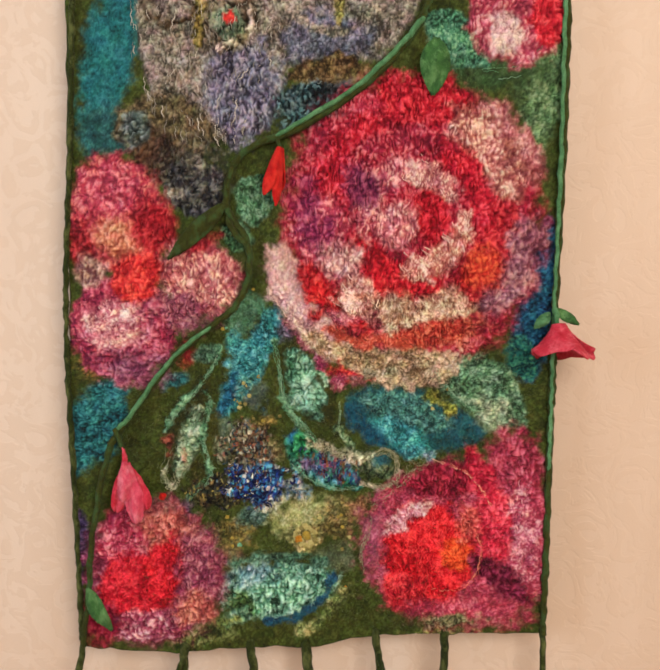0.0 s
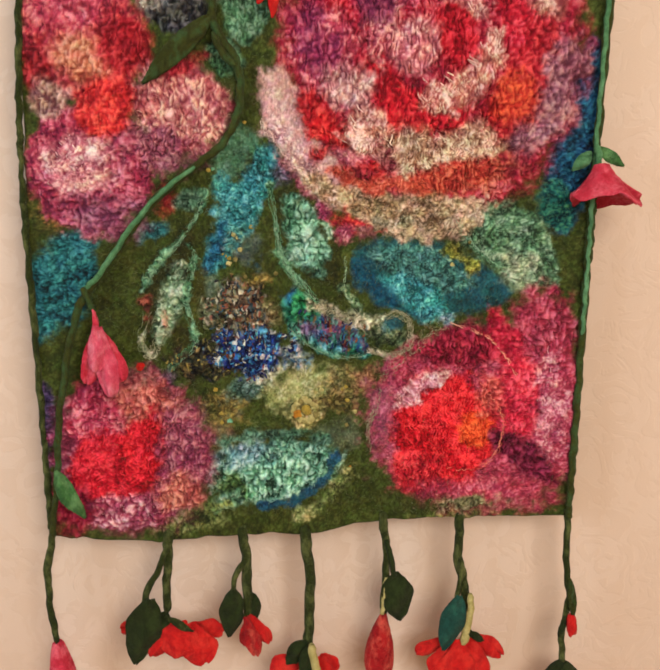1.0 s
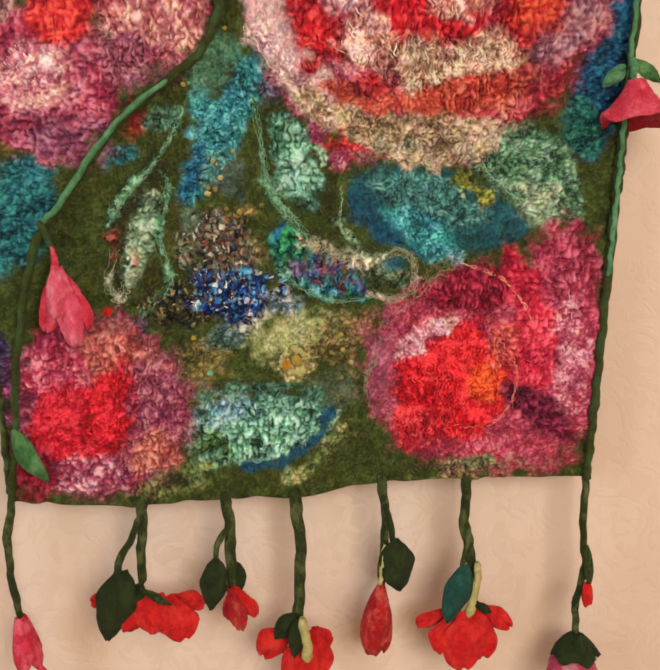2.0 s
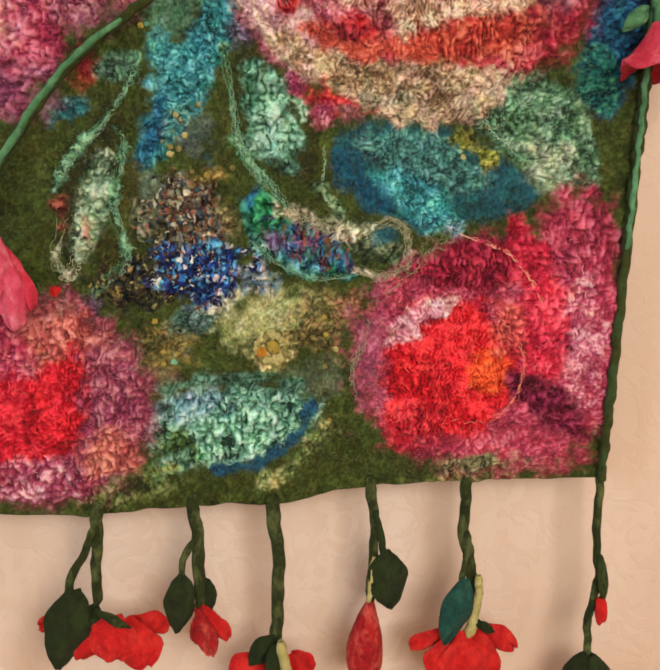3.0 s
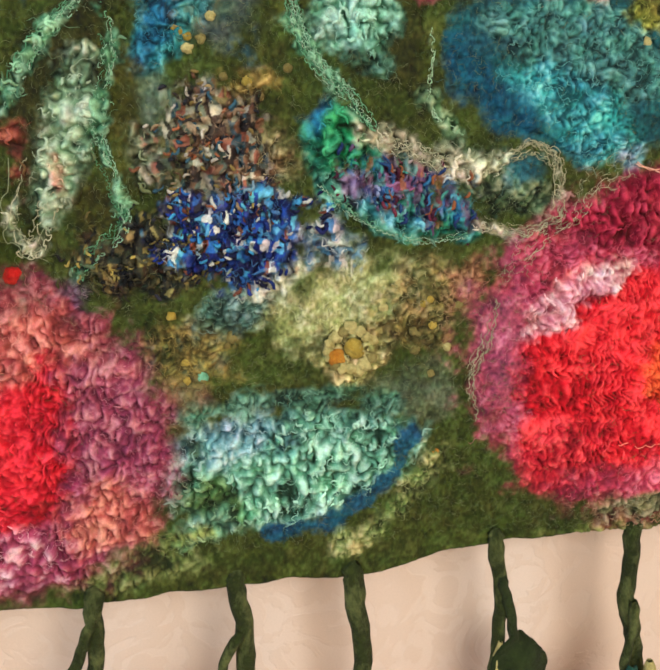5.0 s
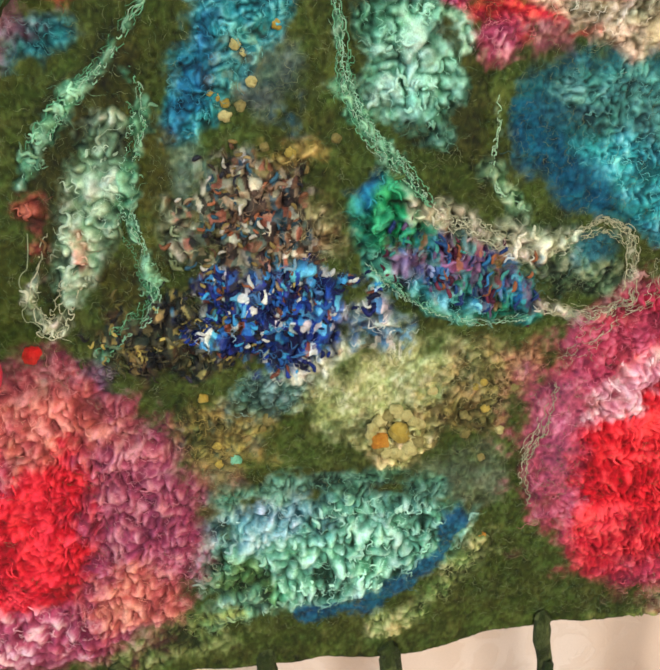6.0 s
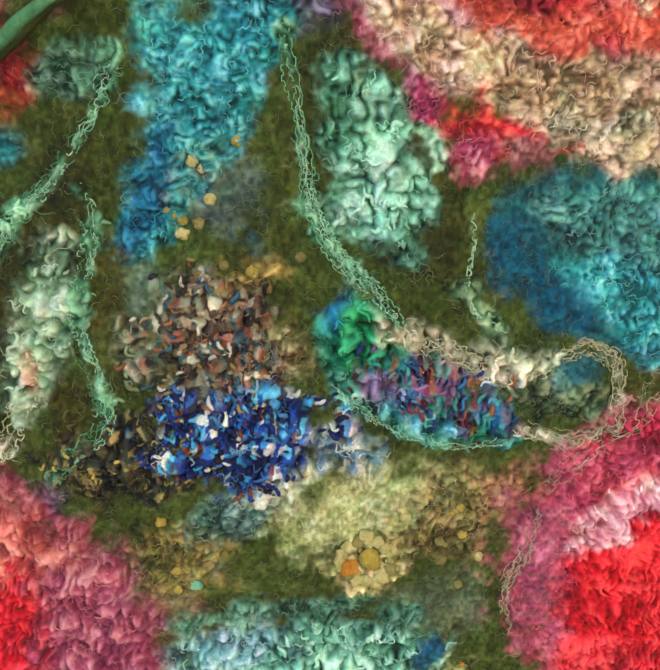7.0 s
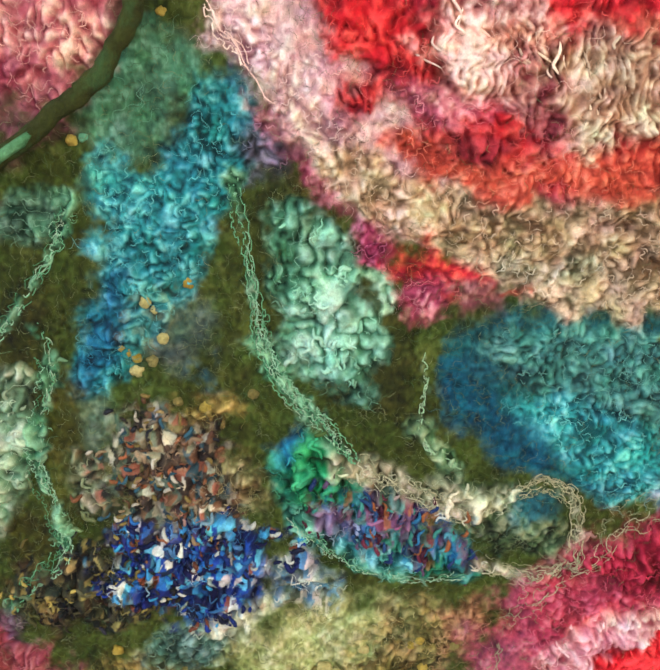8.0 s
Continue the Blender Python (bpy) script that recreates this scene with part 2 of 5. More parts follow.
# ---- the room ----
wall = block("wall_north", -2.0, 2.0, 0.04, 0.15, 0, 2.6, WALLPAPER)
tagged(wall, "beige embossed wallpaper with faint scrolling leaves")
tagged(block("wall_south", -2.0, 2.0, -3.1, -3.0, 0, 2.6, PLAIN_WALL), "plain beige painted wall")
tagged(block("wall_east", 2.0, 2.1, -3.1, 0.15, 0, 2.6, PLAIN_WALL), "plain beige painted wall")
for part_of_wall in ((-3.1, -2.1, 0, 2.6), (-0.9, 0.15, 0, 2.6), (-2.1, -0.9, 0, 1.05), (-2.1, -0.9, 2.45, 2.6)):
    tagged(block("wall_west", -2.1, -2.0, *part_of_wall, PLAIN_WALL), "plain beige painted wall round a window")
tagged(block("floor", -2.1, 2.1, -3.1, 0.15, -0.1, 0, FLOOR), "brown wooden floor")
tagged(block("ceiling", -2.1, 2.1, -3.1, 0.15, 2.6, 2.7, CEILING), "white painted ceiling")

# ---- the felted hanging ----
hanging = tagged(new("wall_hanging"), "felted wool hanging with red roses and dangling felt flowers", "wall hanging")


def lattice(x, z, size, seed):
    """Smooth random field, about -1 to 1, with lumps of the given size."""
    rng = np.random.default_rng(seed)
    table = rng.uniform(-1, 1, (128, 128)).astype(np.float32)
    fx, fz = x / size + 1000.0, z / size + 1000.0
    ix, iz = np.floor(fx).astype(np.int32), np.floor(fz).astype(np.int32)
    tx, tz = (fx - ix).astype(np.float32), (fz - iz).astype(np.float32)
    tx, tz = tx * tx * (3 - 2 * tx), tz * tz * (3 - 2 * tz)
    a, b = table[iz % 128, ix % 128], table[iz % 128, (ix + 1) % 128]
    c, d = table[(iz + 1) % 128, ix % 128], table[(iz + 1) % 128, (ix + 1) % 128]
    return (a * (1 - tx) + b * tx) * (1 - tz) + (c * (1 - tx) + d * tx) * tz


# lines of the surface: closer together in the middle of the lower half
xs = np.concatenate([np.arange(-0.25, -0.155, 0.0012), np.arange(-0.155, 0.165, 0.00052), np.arange(0.165, 0.2505, 0.0012)])
zs = np.concatenate([np.arange(0, 0.05, 0.001), np.arange(0.05, 0.39, 0.00052), np.arange(0.39, 0.8, 0.0012)])
X0, Z0 = np.meshgrid(xs, zs)
left_edge = -0.2515 + 0.0045 * np.clip(1 - Z0 / 0.3, 0, 1) - 0.002 * np.sin(Z0 * 9 + 0.4) + 0.022 * np.clip(Z0 - 0.38, 0, 1) ** 1.2 + 0.0012 * lattice(Z0 * 0, Z0, 0.02, 3)
right_edge = 0.2570 + 0.0150 * Z0 - 0.0012 * np.sin(Z0 * 7) + 0.0012 * lattice(Z0 * 0, Z0, 0.018, 4)
X = left_edge + (X0 + 0.25) / 0.5005 * (right_edge - left_edge)
hem = np.interp(X, (-0.25, -0.19, -0.14, -0.09, -0.03, 0.0, 0.035, 0.075, 0.11, 0.25), (-0.001, -0.0055, -0.0085, -0.0015, 0.0015, -0.001, 0.007, 0.0130, 0.0155, 0.0155))
hem = hem + 0.0012 * lattice(X, X * 0, 0.012, 5)
Z = Z0 + hem * np.clip(1 - Z0 / 0.12, 0, 1) ** 1.5
# fields that the patches of wool are laid into
TONES = np.empty((3, *X.shape, 3), dtype=np.float32)
for tone, code in enumerate(("151a05", "313c12", "52602c")):
    TONES[tone] = linear(code)
STYLES = ("smooth", "grain", "crinkle", "zig", "curl")
WEIGHT = np.zeros((5, *X.shape), dtype=np.float32)
WEIGHT[0] = 1
PUFF = np.zeros(X.shape, dtype=np.float32)
OWNER = np.zeros(X.shape, dtype=np.int32)
RAGGED = (0.0028 * lattice(X, Z, 0.011, 11) + 0.0016 * lattice(X, Z, 0.0042, 12) + 0.0009 * lattice(X, Z, 0.0017, 13)).astype(np.float32)
PARTS = []


def ellipse(u, v, ru, rv, turn):
    c, s = math.cos(radians(turn)), math.sin(radians(turn))
    reach = max(ru, rv) + 0.02

    def inside(x, z):
        a, b = ((x - u) * c + (z - v) * s) / ru, (-(x - u) * s + (z - v) * c) / rv
        return (1 - np.sqrt(a * a + b * b)) * min(ru, rv)
    return inside, (u - reach, u + reach, v - reach, v + reach)


def leaf(u0, v0, u1, v1, half, bend):
    length = math.hypot(u1 - u0, v1 - v0)
    du, dv = (u1 - u0) / length, (v1 - v0) / length
    reach = half + abs(bend) + 0.02

    def inside(x, z):
        a = ((x - u0) * du + (z - v0) * dv) / length
        p = -(x - u0) * dv + (z - v0) * du - 4 * bend * a * (1 - a)
        s = np.clip(a, 0, 1)
        w = half * np.sin(math.pi * s ** 0.9) ** 0.7
        return w - np.abs(p) - np.maximum(0, np.abs(a - 0.5) - 0.5) * length - 0.0006
    return inside, (min(u0, u1) - reach, max(u0, u1) + reach, min(v0, v1) - reach, max(v0, v1) + reach)


def band(half, *line):
    """A ribbon of wool along a few places, given as u, v in turn."""
    way = smooth_line(np.array(line).reshape(-1, 2), 40)
    lo, hi = way.min(0) - half - 0.02, way.max(0) + half + 0.02

    def inside(x, z):
        d = np.full(x.shape, 9.0)
        for (ax, az), (bx, bz) in zip(way[:-1], way[1:]):
            s = np.clip(((x - ax) * (bx - ax) + (z - az) * (bz - az)) / ((bx - ax) ** 2 + (bz - az) ** 2), 0, 1)
            d = np.minimum(d, np.hypot(x - ax - s * (bx - ax), z - az - s * (bz - az)))
        return half - d
    return inside, (lo[0], hi[0], lo[1], hi[1])


def arc(u, v, r, a0, a1, half):
    mid, span = (a0 + a1) / 2, (a1 - a0) / 2
    reach = r + half + 0.02

    def inside(x, z):
        rr = np.hypot(x - u, (z - v) / 1.06)
        th = (np.degrees(np.arctan2((z - v) / 1.06, x - u)) - mid + 180) % 360 - 180
        ends = (span - np.abs(th)) * math.pi / 180 * r
        return np.minimum(half * np.sqrt(np.clip(ends / half, 0, 1) * 0.8 + 0.2) - np.abs(rr - r), ends)
    return inside, (u - reach, u + reach, v - reach, v + reach)


def patch(name, shape, tones, style, puff=0.002, soft=0.003, parent=None):
    """Lays wool of three tones into the surface; a named patch becomes a part of the hanging."""
    inside, (x0, x1, z0, z1) = shape
    i0, i1 = np.searchsorted(xs, (x0 - 0.012, x1 + 0.012))
    j0, j1 = np.searchsorted(zs, (z0 - 0.022, z1 + 0.005))
    if i1 <= i0 or j1 <= j0:
        return None
    box = (slice(j0, j1), slice(i0, i1))
    d = inside(X[box], Z[box]) + RAGGED[box] * (1.0 + soft / 0.006)
    alpha = np.clip(d / (2 * soft) + 0.5, 0, 1)
    alpha = alpha * alpha * (3 - 2 * alpha)
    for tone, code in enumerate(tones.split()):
        shaded_dye = linear(code).astype(np.float32)
        # hollow tone is darkened further: crease shade put into the wool colour
        shaded_dye = shaded_dye * (0.55 if shaded_dye[0] > 2.2 * shaded_dye[1] else 0.34, 0.82, 0.98)[tone]
        TONES[tone][box] += (shaded_dye - TONES[tone][box]) * alpha[..., None]
    for k, kind in enumerate(STYLES):
        WEIGHT[k][box] += ((kind == style) - WEIGHT[k][box]) * alpha
    PUFF[box] += puff * 0.6 * np.clip(d / 0.012, 0, 1) ** 0.6
    if name:
        PARTS.append((name, parent))
        OWNER[box][d > 0] = len(PARTS)
        return len(PARTS)
    return None


# washes of wool worked into the green ground
patch("", leaf(-0.1749, 0.7371, -0.2278, 0.5315, 0.0274, 0), "0f3d44 1c6a72 3c8f96", "smooth", 0, 0.008)
patch("", leaf(-0.1977, 0.3063, -0.2525, 0.1891, 0.0278, 0), "0f3840 1d626c 3f8f94", "grain", 0, 0.008)
patch("", leaf(0.2529, 0.4674, 0.2323, 0.2899, 0.0252, 0), "0c2c48 14466a 2a6e8c", "grain", 0, 0.006)
patch("", leaf(0.2225, 0.3439, 0.2367, 0.2945, 0.0168, 0), "123f4a 1f6a66 4f9a70", "grain", 0, 0.004)
patch("", leaf(0.2532, 0.6548, 0.2365, 0.5323, 0.0234, 0), "37542f 56794f 86a47c", "grain", 0, 0.008)
patch("", ellipse(0.194, 0.622, 0.0557, 0.0257, 0), "22381c 35502c 4f7048", "smooth", 0, 0.01)
patch("", leaf(-0.2456, 0.1559, -0.249, 0.0498, 0.0104, 0), "2a2340 453a63 6b5a80", "grain", 0, 0.004)
patch("", ellipse(-0.23, 0.3108, 0.0186, 0.0186, 0), "3a3a18 5a5528 8c6a30", "grain", 0, 0.006)
patch("", ellipse(0.1572, 0.0185, 0.0368, 0.0101, 0), "3f4a22 67703a 9aa066", "grain", 0, 0.004)
patch("", ellipse(-0.1178, 0.0132, 0.0425, 0.0104, 12), "3a4420 5d6a35 8a9a60", "grain", 0, 0.004)
patch("", ellipse(-0.2066, 0.5577, 0.0271, 0.0271, 0), "14302f 1f5054 3c7878", "smooth", 0, 0.01)
# grey, brown and dark patches of the upper part
grey = patch("grey_patch", ellipse(-0.0951, 0.6598, 0.0772, 0.1169, 0), "5a534a 867c72 b4aca4", "grain", 0.004, 0.004)
patch("", ellipse(-0.0673, 0.5996, 0.0398, 0.0531, 0), "545068 7a7690 aaa6ba", "crinkle", 0, 0.008)
patch("grey_patch", ellipse(0.0385, 0.6957, 0.0757, 0.0735, 0), "585048 827a72 b0a8a0", "grain", 0.004, 0.004)
patch("", ellipse(0.021, 0.6497, 0.048, 0.0262, 0), "4c5062 6c7086 9a9cae", "grain", 0, 0.008)
patch("brown_patch", ellipse(-0.1365, 0.6838, 0.0291, 0.0212, 10), "3c3024 5c4c3c 8c7c68", "curl", 0.002, 0.003)
patch("brown_patch", ellipse(-0.0752, 0.6646, 0.0264, 0.029, 0), "3c3024 604f3e 948470", "curl", 0.002, 0.003)
patch("yellow_patch", leaf(-0.1002, 0.6938, -0.1117, 0.6409, 0.0075, 0), "4c4618 7a7030 a89c58", "grain", 0.002, 0.003)
patch("yellow_patch", leaf(0.0363, 0.6957, 0.0341, 0.6601, 0.0065, 0), "4c4618 7a7030 a89c58", "grain", 0.002, 0.003)
patch("brown_patch", ellipse(-0.1437, 0.5571, 0.0559, 0.0336, -15), "463c2a 685c42 8c8062", "grain", 0.002, 0.004)
patch("brown_patch", ellipse(0.0296, 0.6135, 0.0393, 0.0196, 5), "453520 6a5636 927e5a", "grain", 0.002, 0.003)
patch("dark_patch", ellipse(-0.1578, 0.5288, 0.0248, 0.027, 0), "2e2018 4a3428 6b5240", "crinkle", 0.002, 0.004)
patch("dark_patch", ellipse(-0.118, 0.5, 0.0293, 0.0338, 20), "22242a 3a3c44 6a6c70", "curl", 0.002, 0.004)
patch("dark_patch", ellipse(0.0075, 0.588, 0.0373, 0.0184, 8), "141e24 27404a 6f96a0", "curl", 0.002, 0.003)
# grey shapes of the upper part, with rings and pale flecks
patch("brown_patch", band(0.0038, -0.1600, 0.6860, -0.1570, 0.6750, -0.1400, 0.6660, -0.1230, 0.6690, -0.1120, 0.6820), "2c2014 4c3c2c 7c6850", "curl", 0.002, 0.002)
patch("", ellipse(-0.1360, 0.6840, 0.0216, 0.0153, 0), "5c504c 8c8078 c0b4ac", "grain", 0.002, 0.004)
patch("yellow_patch", leaf(-0.1080, 0.7030, -0.1130, 0.6390, 0.0072, 0.0027), "5c5420 948848 c4b878", "grain", 0.002, 0.003)
ring = patch("brown_patch", ellipse(-0.0780, 0.6670, 0.0263, 0.0338, 0), "342c20 5c5040 988c78", "curl", 0.003, 0.004)
patch("knot_ring", ellipse(-0.0780, 0.6630, 0.0161, 0.0189, 0), "384434 5c7460 a0b098", "curl", 0.002, 0.003, ring)
patch("", band(0.0026, -0.0970, 0.6460, -0.0870, 0.6400, -0.0760, 0.6460, -0.0650, 0.6410, -0.0560, 0.6540, -0.0570, 0.6770), "a89c8c d0c4b4 f0e8dc", "curl", 0.002, 0.002)
patch("", ellipse(-0.0770, 0.6700, 0.0068, 0.0063, 0), "a81820 dc3030 f05850", "smooth", 0.002, 0.002)
patch("", band(0.0030, -0.0260, 0.6860, -0.0060, 0.6670, 0.0200, 0.6560, 0.0500, 0.6600, 0.0720, 0.6770), "6c6860 a0988c ccc4b8", "grain", 0.001, 0.003)
patch("yellow_patch", leaf(0.0340, 0.6980, 0.0340, 0.6650, 0.0063, 0.0000), "5c5828 948c50 c4bc80", "grain", 0.002, 0.003)
patch("", ellipse(-0.0610, 0.5900, 0.0270, 0.0501, -8), "48465c 706e88 a8a6bc", "crinkle", 0.003, 0.007)
patch("dark_patch", ellipse(-0.0060, 0.5840, 0.0179, 0.0171, 0), "101820 243c44 88a4a8", "curl", 0.002, 0.004)
patch("dark_patch", ellipse(0.0290, 0.5950, 0.0255, 0.0126, 12), "101418 20242c 4c5058", "curl", 0.002, 0.004)
patch("", ellipse(-0.1780, 0.5580, 0.0127, 0.0158, 0), "2c3838 4c5c5c 90a0a0", "curl", 0.001, 0.004)
patch("", ellipse(-0.1120, 0.5260, 0.0117, 0.0057, -15), "787464 a8a490 dcd8c8", "curl", 0.002, 0.003)
patch("", ellipse(-0.1390, 0.4910, 0.0108, 0.0038, 0), "8c8878 b8b4a4 e8e4d8", "curl", 0.002, 0.003)
# leaves of felted wool
patch("leaf", leaf(0.1248, 0.6734, 0.1898, 0.6221, 0.0258, 0), "2c5a42 4f8f72 86b898", "grain", 0.002, 0.004)
patch("leaf", leaf(-0.0506, 0.5127, -0.0558, 0.4555, 0.0223, 0), "2c4e34 4d7a5a 7aa488", "grain", 0.002, 0.003)
patch("leaf", leaf(-0.0691, 0.4644, -0.0764, 0.4288, 0.0162, 0), "243c24 3b6044 64906c", "grain", 0.002, 0.003)
# smoky washes of wool in the green ground, round the leaves
patch("", leaf(-0.0580, 0.3920, -0.0700, 0.3360, 0.0180, 0.0000), "2c5440 48785c 70a088", "smooth", 0, 0.008)
patch("", ellipse(-0.0320, 0.3600, 0.0068, 0.0159, 0), "1c5468 2c7488 4c98a4", "grain", 0, 0.005)
patch("", ellipse(-0.0250, 0.3450, 0.0090, 0.0095, 0), "3c3c4c 58586c 8480a0", "grain", 0, 0.006)
patch("", ellipse(-0.0590, 0.2820, 0.0172, 0.0175, 0), "2c3c34 42544a 687660", "smooth", 0, 0.007)
patch("", ellipse(-0.0460, 0.2630, 0.0038, 0.0072, 0), "10384c 1c5470 2c7090", "smooth", 0, 0.004)
patch("", ellipse(-0.0900, 0.2420, 0.0068, 0.0143, 0), "344834 54705c 88a488", "smooth", 0, 0.005)
patch("", ellipse(-0.1070, 0.3220, 0.0098, 0.0087, 0), "2c4c38 487058 74a084", "grain", 0.001, 0.005)
patch("", ellipse(-0.0040, 0.3310, 0.0143, 0.0087, 0), "241e0c 3c3214 5c4c24", "smooth", 0, 0.006)
patch("", ellipse(0.0150, 0.2810, 0.0075, 0.0095, 0), "2c2010 44301c 704c38", "smooth", 0, 0.006)
patch("", ellipse(-0.1290, 0.3200, 0.0083, 0.0135, -20), "88242c a02c34 cc5444", "grain", 0.001, 0.006)
patch("", ellipse(-0.1370, 0.2950, 0.0113, 0.0087, 20), "143c48 246874 4c9ca4", "grain", 0.001, 0.005)
patch("", ellipse(-0.1080, 0.3210, 0.0098, 0.0080, 0), "305840 547c64 88b098", "grain", 0.001, 0.005)
patch("", ellipse(0.0280, 0.1460, 0.0262, 0.0213, 15), "444220 6c643a a89c68", "grain", 0.001, 0.007)
patch("", ellipse(0.0580, 0.1550, 0.0122, 0.0111, 0), "5c3c28 8c6448 bc9070", "grain", 0.001, 0.006)
patch("", ellipse(-0.0800, 0.1260, 0.0210, 0.0176, -10), "443e1c 6c6030 a49450", "grain", 0.001, 0.007)
patch("", ellipse(0.0310, 0.1010, 0.0220, 0.0148, 0), "343c28 505c44 748468", "smooth", 0, 0.008)
patch("", ellipse(-0.0830, 0.0980, 0.0157, 0.0130, 0), "4c3c2c 705c44 9c8468", "smooth", 0, 0.008)
# leaves of felted wool
blue_leaf = patch("leaf", leaf(-0.0350, 0.3700, -0.0960, 0.2550, 0.0189, 0.0045), "1a5862 348c96 74c4c8", "grain", 0.002, 0.004)
patch("vein", leaf(-0.0750, 0.3050, -0.0950, 0.2560, 0.0072, 0.0012), "0e3854 185a7c 3488b0", "grain", 0.002, 0.004, blue_leaf)
patch("", ellipse(-0.0720, 0.3330, 0.0097, 0.0095, 30), "287884 48a4a8 7cd0cc", "grain", 0, 0.006)
patch("", ellipse(-0.0840, 0.3130, 0.0045, 0.0056, 0), "2c90a8 50b8c8 88dce0", "grain", 0.001, 0.004)
mint_leaf = patch("leaf", leaf(-0.0260, 0.3360, 0.0360, 0.2450, 0.0225, -0.0038), "181c06 2c3210 464c1e", "smooth", 0.002, 0.006)
patch("vein", leaf(-0.0220, 0.3300, 0.0140, 0.2530, 0.0175, 0.0032), "2a5840 548c70 94ccb4", "curl", 0.004, 0.004, mint_leaf)
patch("", ellipse(-0.0050, 0.2890, 0.0113, 0.0207, -25), "3c7458 78b498 b8e4d0", "curl", 0.001, 0.005)
patch("", band(0.0021, 0.0120, 0.3030, 0.0180, 0.2990, 0.0210, 0.2890), "4c8460 80b090 b4dcc0", "curl", 0.001, 0.002)
patch("", band(0.0048, -0.0190, 0.3590, -0.0100, 0.3520, -0.0020, 0.3380, 0.0130, 0.3260, 0.0160, 0.3120), "742143 8c2c54 c46890", "grain", 0.002, 0.004)
teal_leaf = patch("leaf", leaf(0.0400, 0.2760, 0.1940, 0.2380, 0.0385, -0.0055), "0c3038 184c58 2c6c74", "smooth", 0.002, 0.006)
patch("vein", leaf(0.0550, 0.2780, 0.1600, 0.2440, 0.0215, 0.0000), "2c5c5c 48847f 74b0a8", "grain", 0.003, 0.005, teal_leaf)
patch("vein", leaf(0.0600, 0.2520, 0.1410, 0.2100, 0.0174, 0.0024), "28808c 44a8b0 84d8d8", "grain", 0.003, 0.005, teal_leaf)
patch("", leaf(0.0400, 0.2720, 0.1000, 0.2180, 0.0104, -0.0055), "0a3044 124a64 20647c", "smooth", 0, 0.005)
patch("", ellipse(0.1310, 0.2130, 0.0096, 0.0064, 0), "5c84a0 90b0c4 ccd4e0", "grain", 0, 0.005)
patch("leaf", leaf(0.1290, 0.3290, 0.2360, 0.2440, 0.0325, 0.0028), "385c40 5c8868 98c0a0", "grain", 0.004, 0.004)
patch("", ellipse(0.1980, 0.2590, 0.0206, 0.0175, -40), "5c7054 88a084 c4d4b8", "grain", 0.001, 0.006)
patch("", band(0.0075, 0.1330, 0.2800, 0.1530, 0.2640), "4c5420 7c8438 b4bc60", "grain", 0.001, 0.003)
slim_leaf = patch("leaf", leaf(-0.1040, 0.3030, -0.1490, 0.1780, 0.0219, -0.0035), "181c08 2c3010 484c20", "smooth", 0.002, 0.006)
patch("vein", leaf(-0.1140, 0.2700, -0.1440, 0.1830, 0.0126, 0.0021), "446048 7c9c7c c0d4bc", "curl", 0.004, 0.004, slim_leaf)
patch("", ellipse(-0.1480, 0.2190, 0.0048, 0.0127, 0), "4c2420 843c34 c07060", "curl", 0.001, 0.004)
patch("", ellipse(-0.1310, 0.2100, 0.0030, 0.0056, 0), "8c4038 c87060 e8a090", "curl", 0.001, 0.003)
patch("", ellipse(-0.1160, 0.1950, 0.0090, 0.0175, 0), "1c1e08 2e300e 444818", "smooth", 0, 0.005)
patch("", ellipse(-0.1010, 0.2310, 0.0079, 0.0260, 0), "282c0c 3c4014 5c5c28", "smooth", 0, 0.006)
patch("", band(0.0020, -0.0920, 0.3290, -0.0950, 0.3190, -0.1050, 0.3020, -0.1160, 0.2870, -0.1290, 0.2750, -0.1430, 0.2550, -0.1510, 0.2410), "2c5840 548a68 94c8a4", "curl", 0.002, 0.002)
patch("", band(0.0018, -0.1090, 0.2840, -0.1040, 0.2670, -0.1100, 0.2450, -0.1120, 0.2250, -0.1070, 0.2070, -0.1050, 0.1890, -0.1200, 0.1750, -0.1270, 0.1660), "2c5840 548a68 94c8a4", "curl", 0.002, 0.002)
patch("", band(0.0020, -0.1490, 0.2080, -0.1530, 0.1910, -0.1450, 0.1810, -0.1390, 0.1960, -0.1300, 0.2040), "5c6448 98a080 d8d8c0", "curl", 0.002, 0.002)
striped_leaf = patch("leaf", leaf(-0.0250, 0.2330, 0.0620, 0.1770, 0.0184, -0.0053), "103c34 1c6450 409478", "crinkle", 0.003, 0.003)
patch("", ellipse(-0.0130, 0.2320, 0.0098, 0.0064, -20), "103c60 1c6090 3c90b4", "curl", 0.001, 0.004)
patch("stripe", ellipse(-0.0030, 0.2250, 0.0114, 0.0130, 0), "0a3c20 167044 44a474", "curl", 0.003, 0.004, striped_leaf)
patch("stripe", ellipse(0.0160, 0.2090, 0.0057, 0.0111, -20), "183878 2c60b0 609cd0", "curl", 0.003, 0.003, striped_leaf)
patch("stripe", ellipse(0.0270, 0.2070, 0.0105, 0.0102, 25), "341028 642848 98587c", "curl", 0.003, 0.003, striped_leaf)
patch("stripe", ellipse(0.0360, 0.1960, 0.0067, 0.0087, 20), "542c18 8c5030 c88c64", "curl", 0.003, 0.003, striped_leaf)
patch("stripe", ellipse(0.0480, 0.1910, 0.0066, 0.0111, 20), "123c74 2068a0 48a0b8", "curl", 0.003, 0.003, striped_leaf)
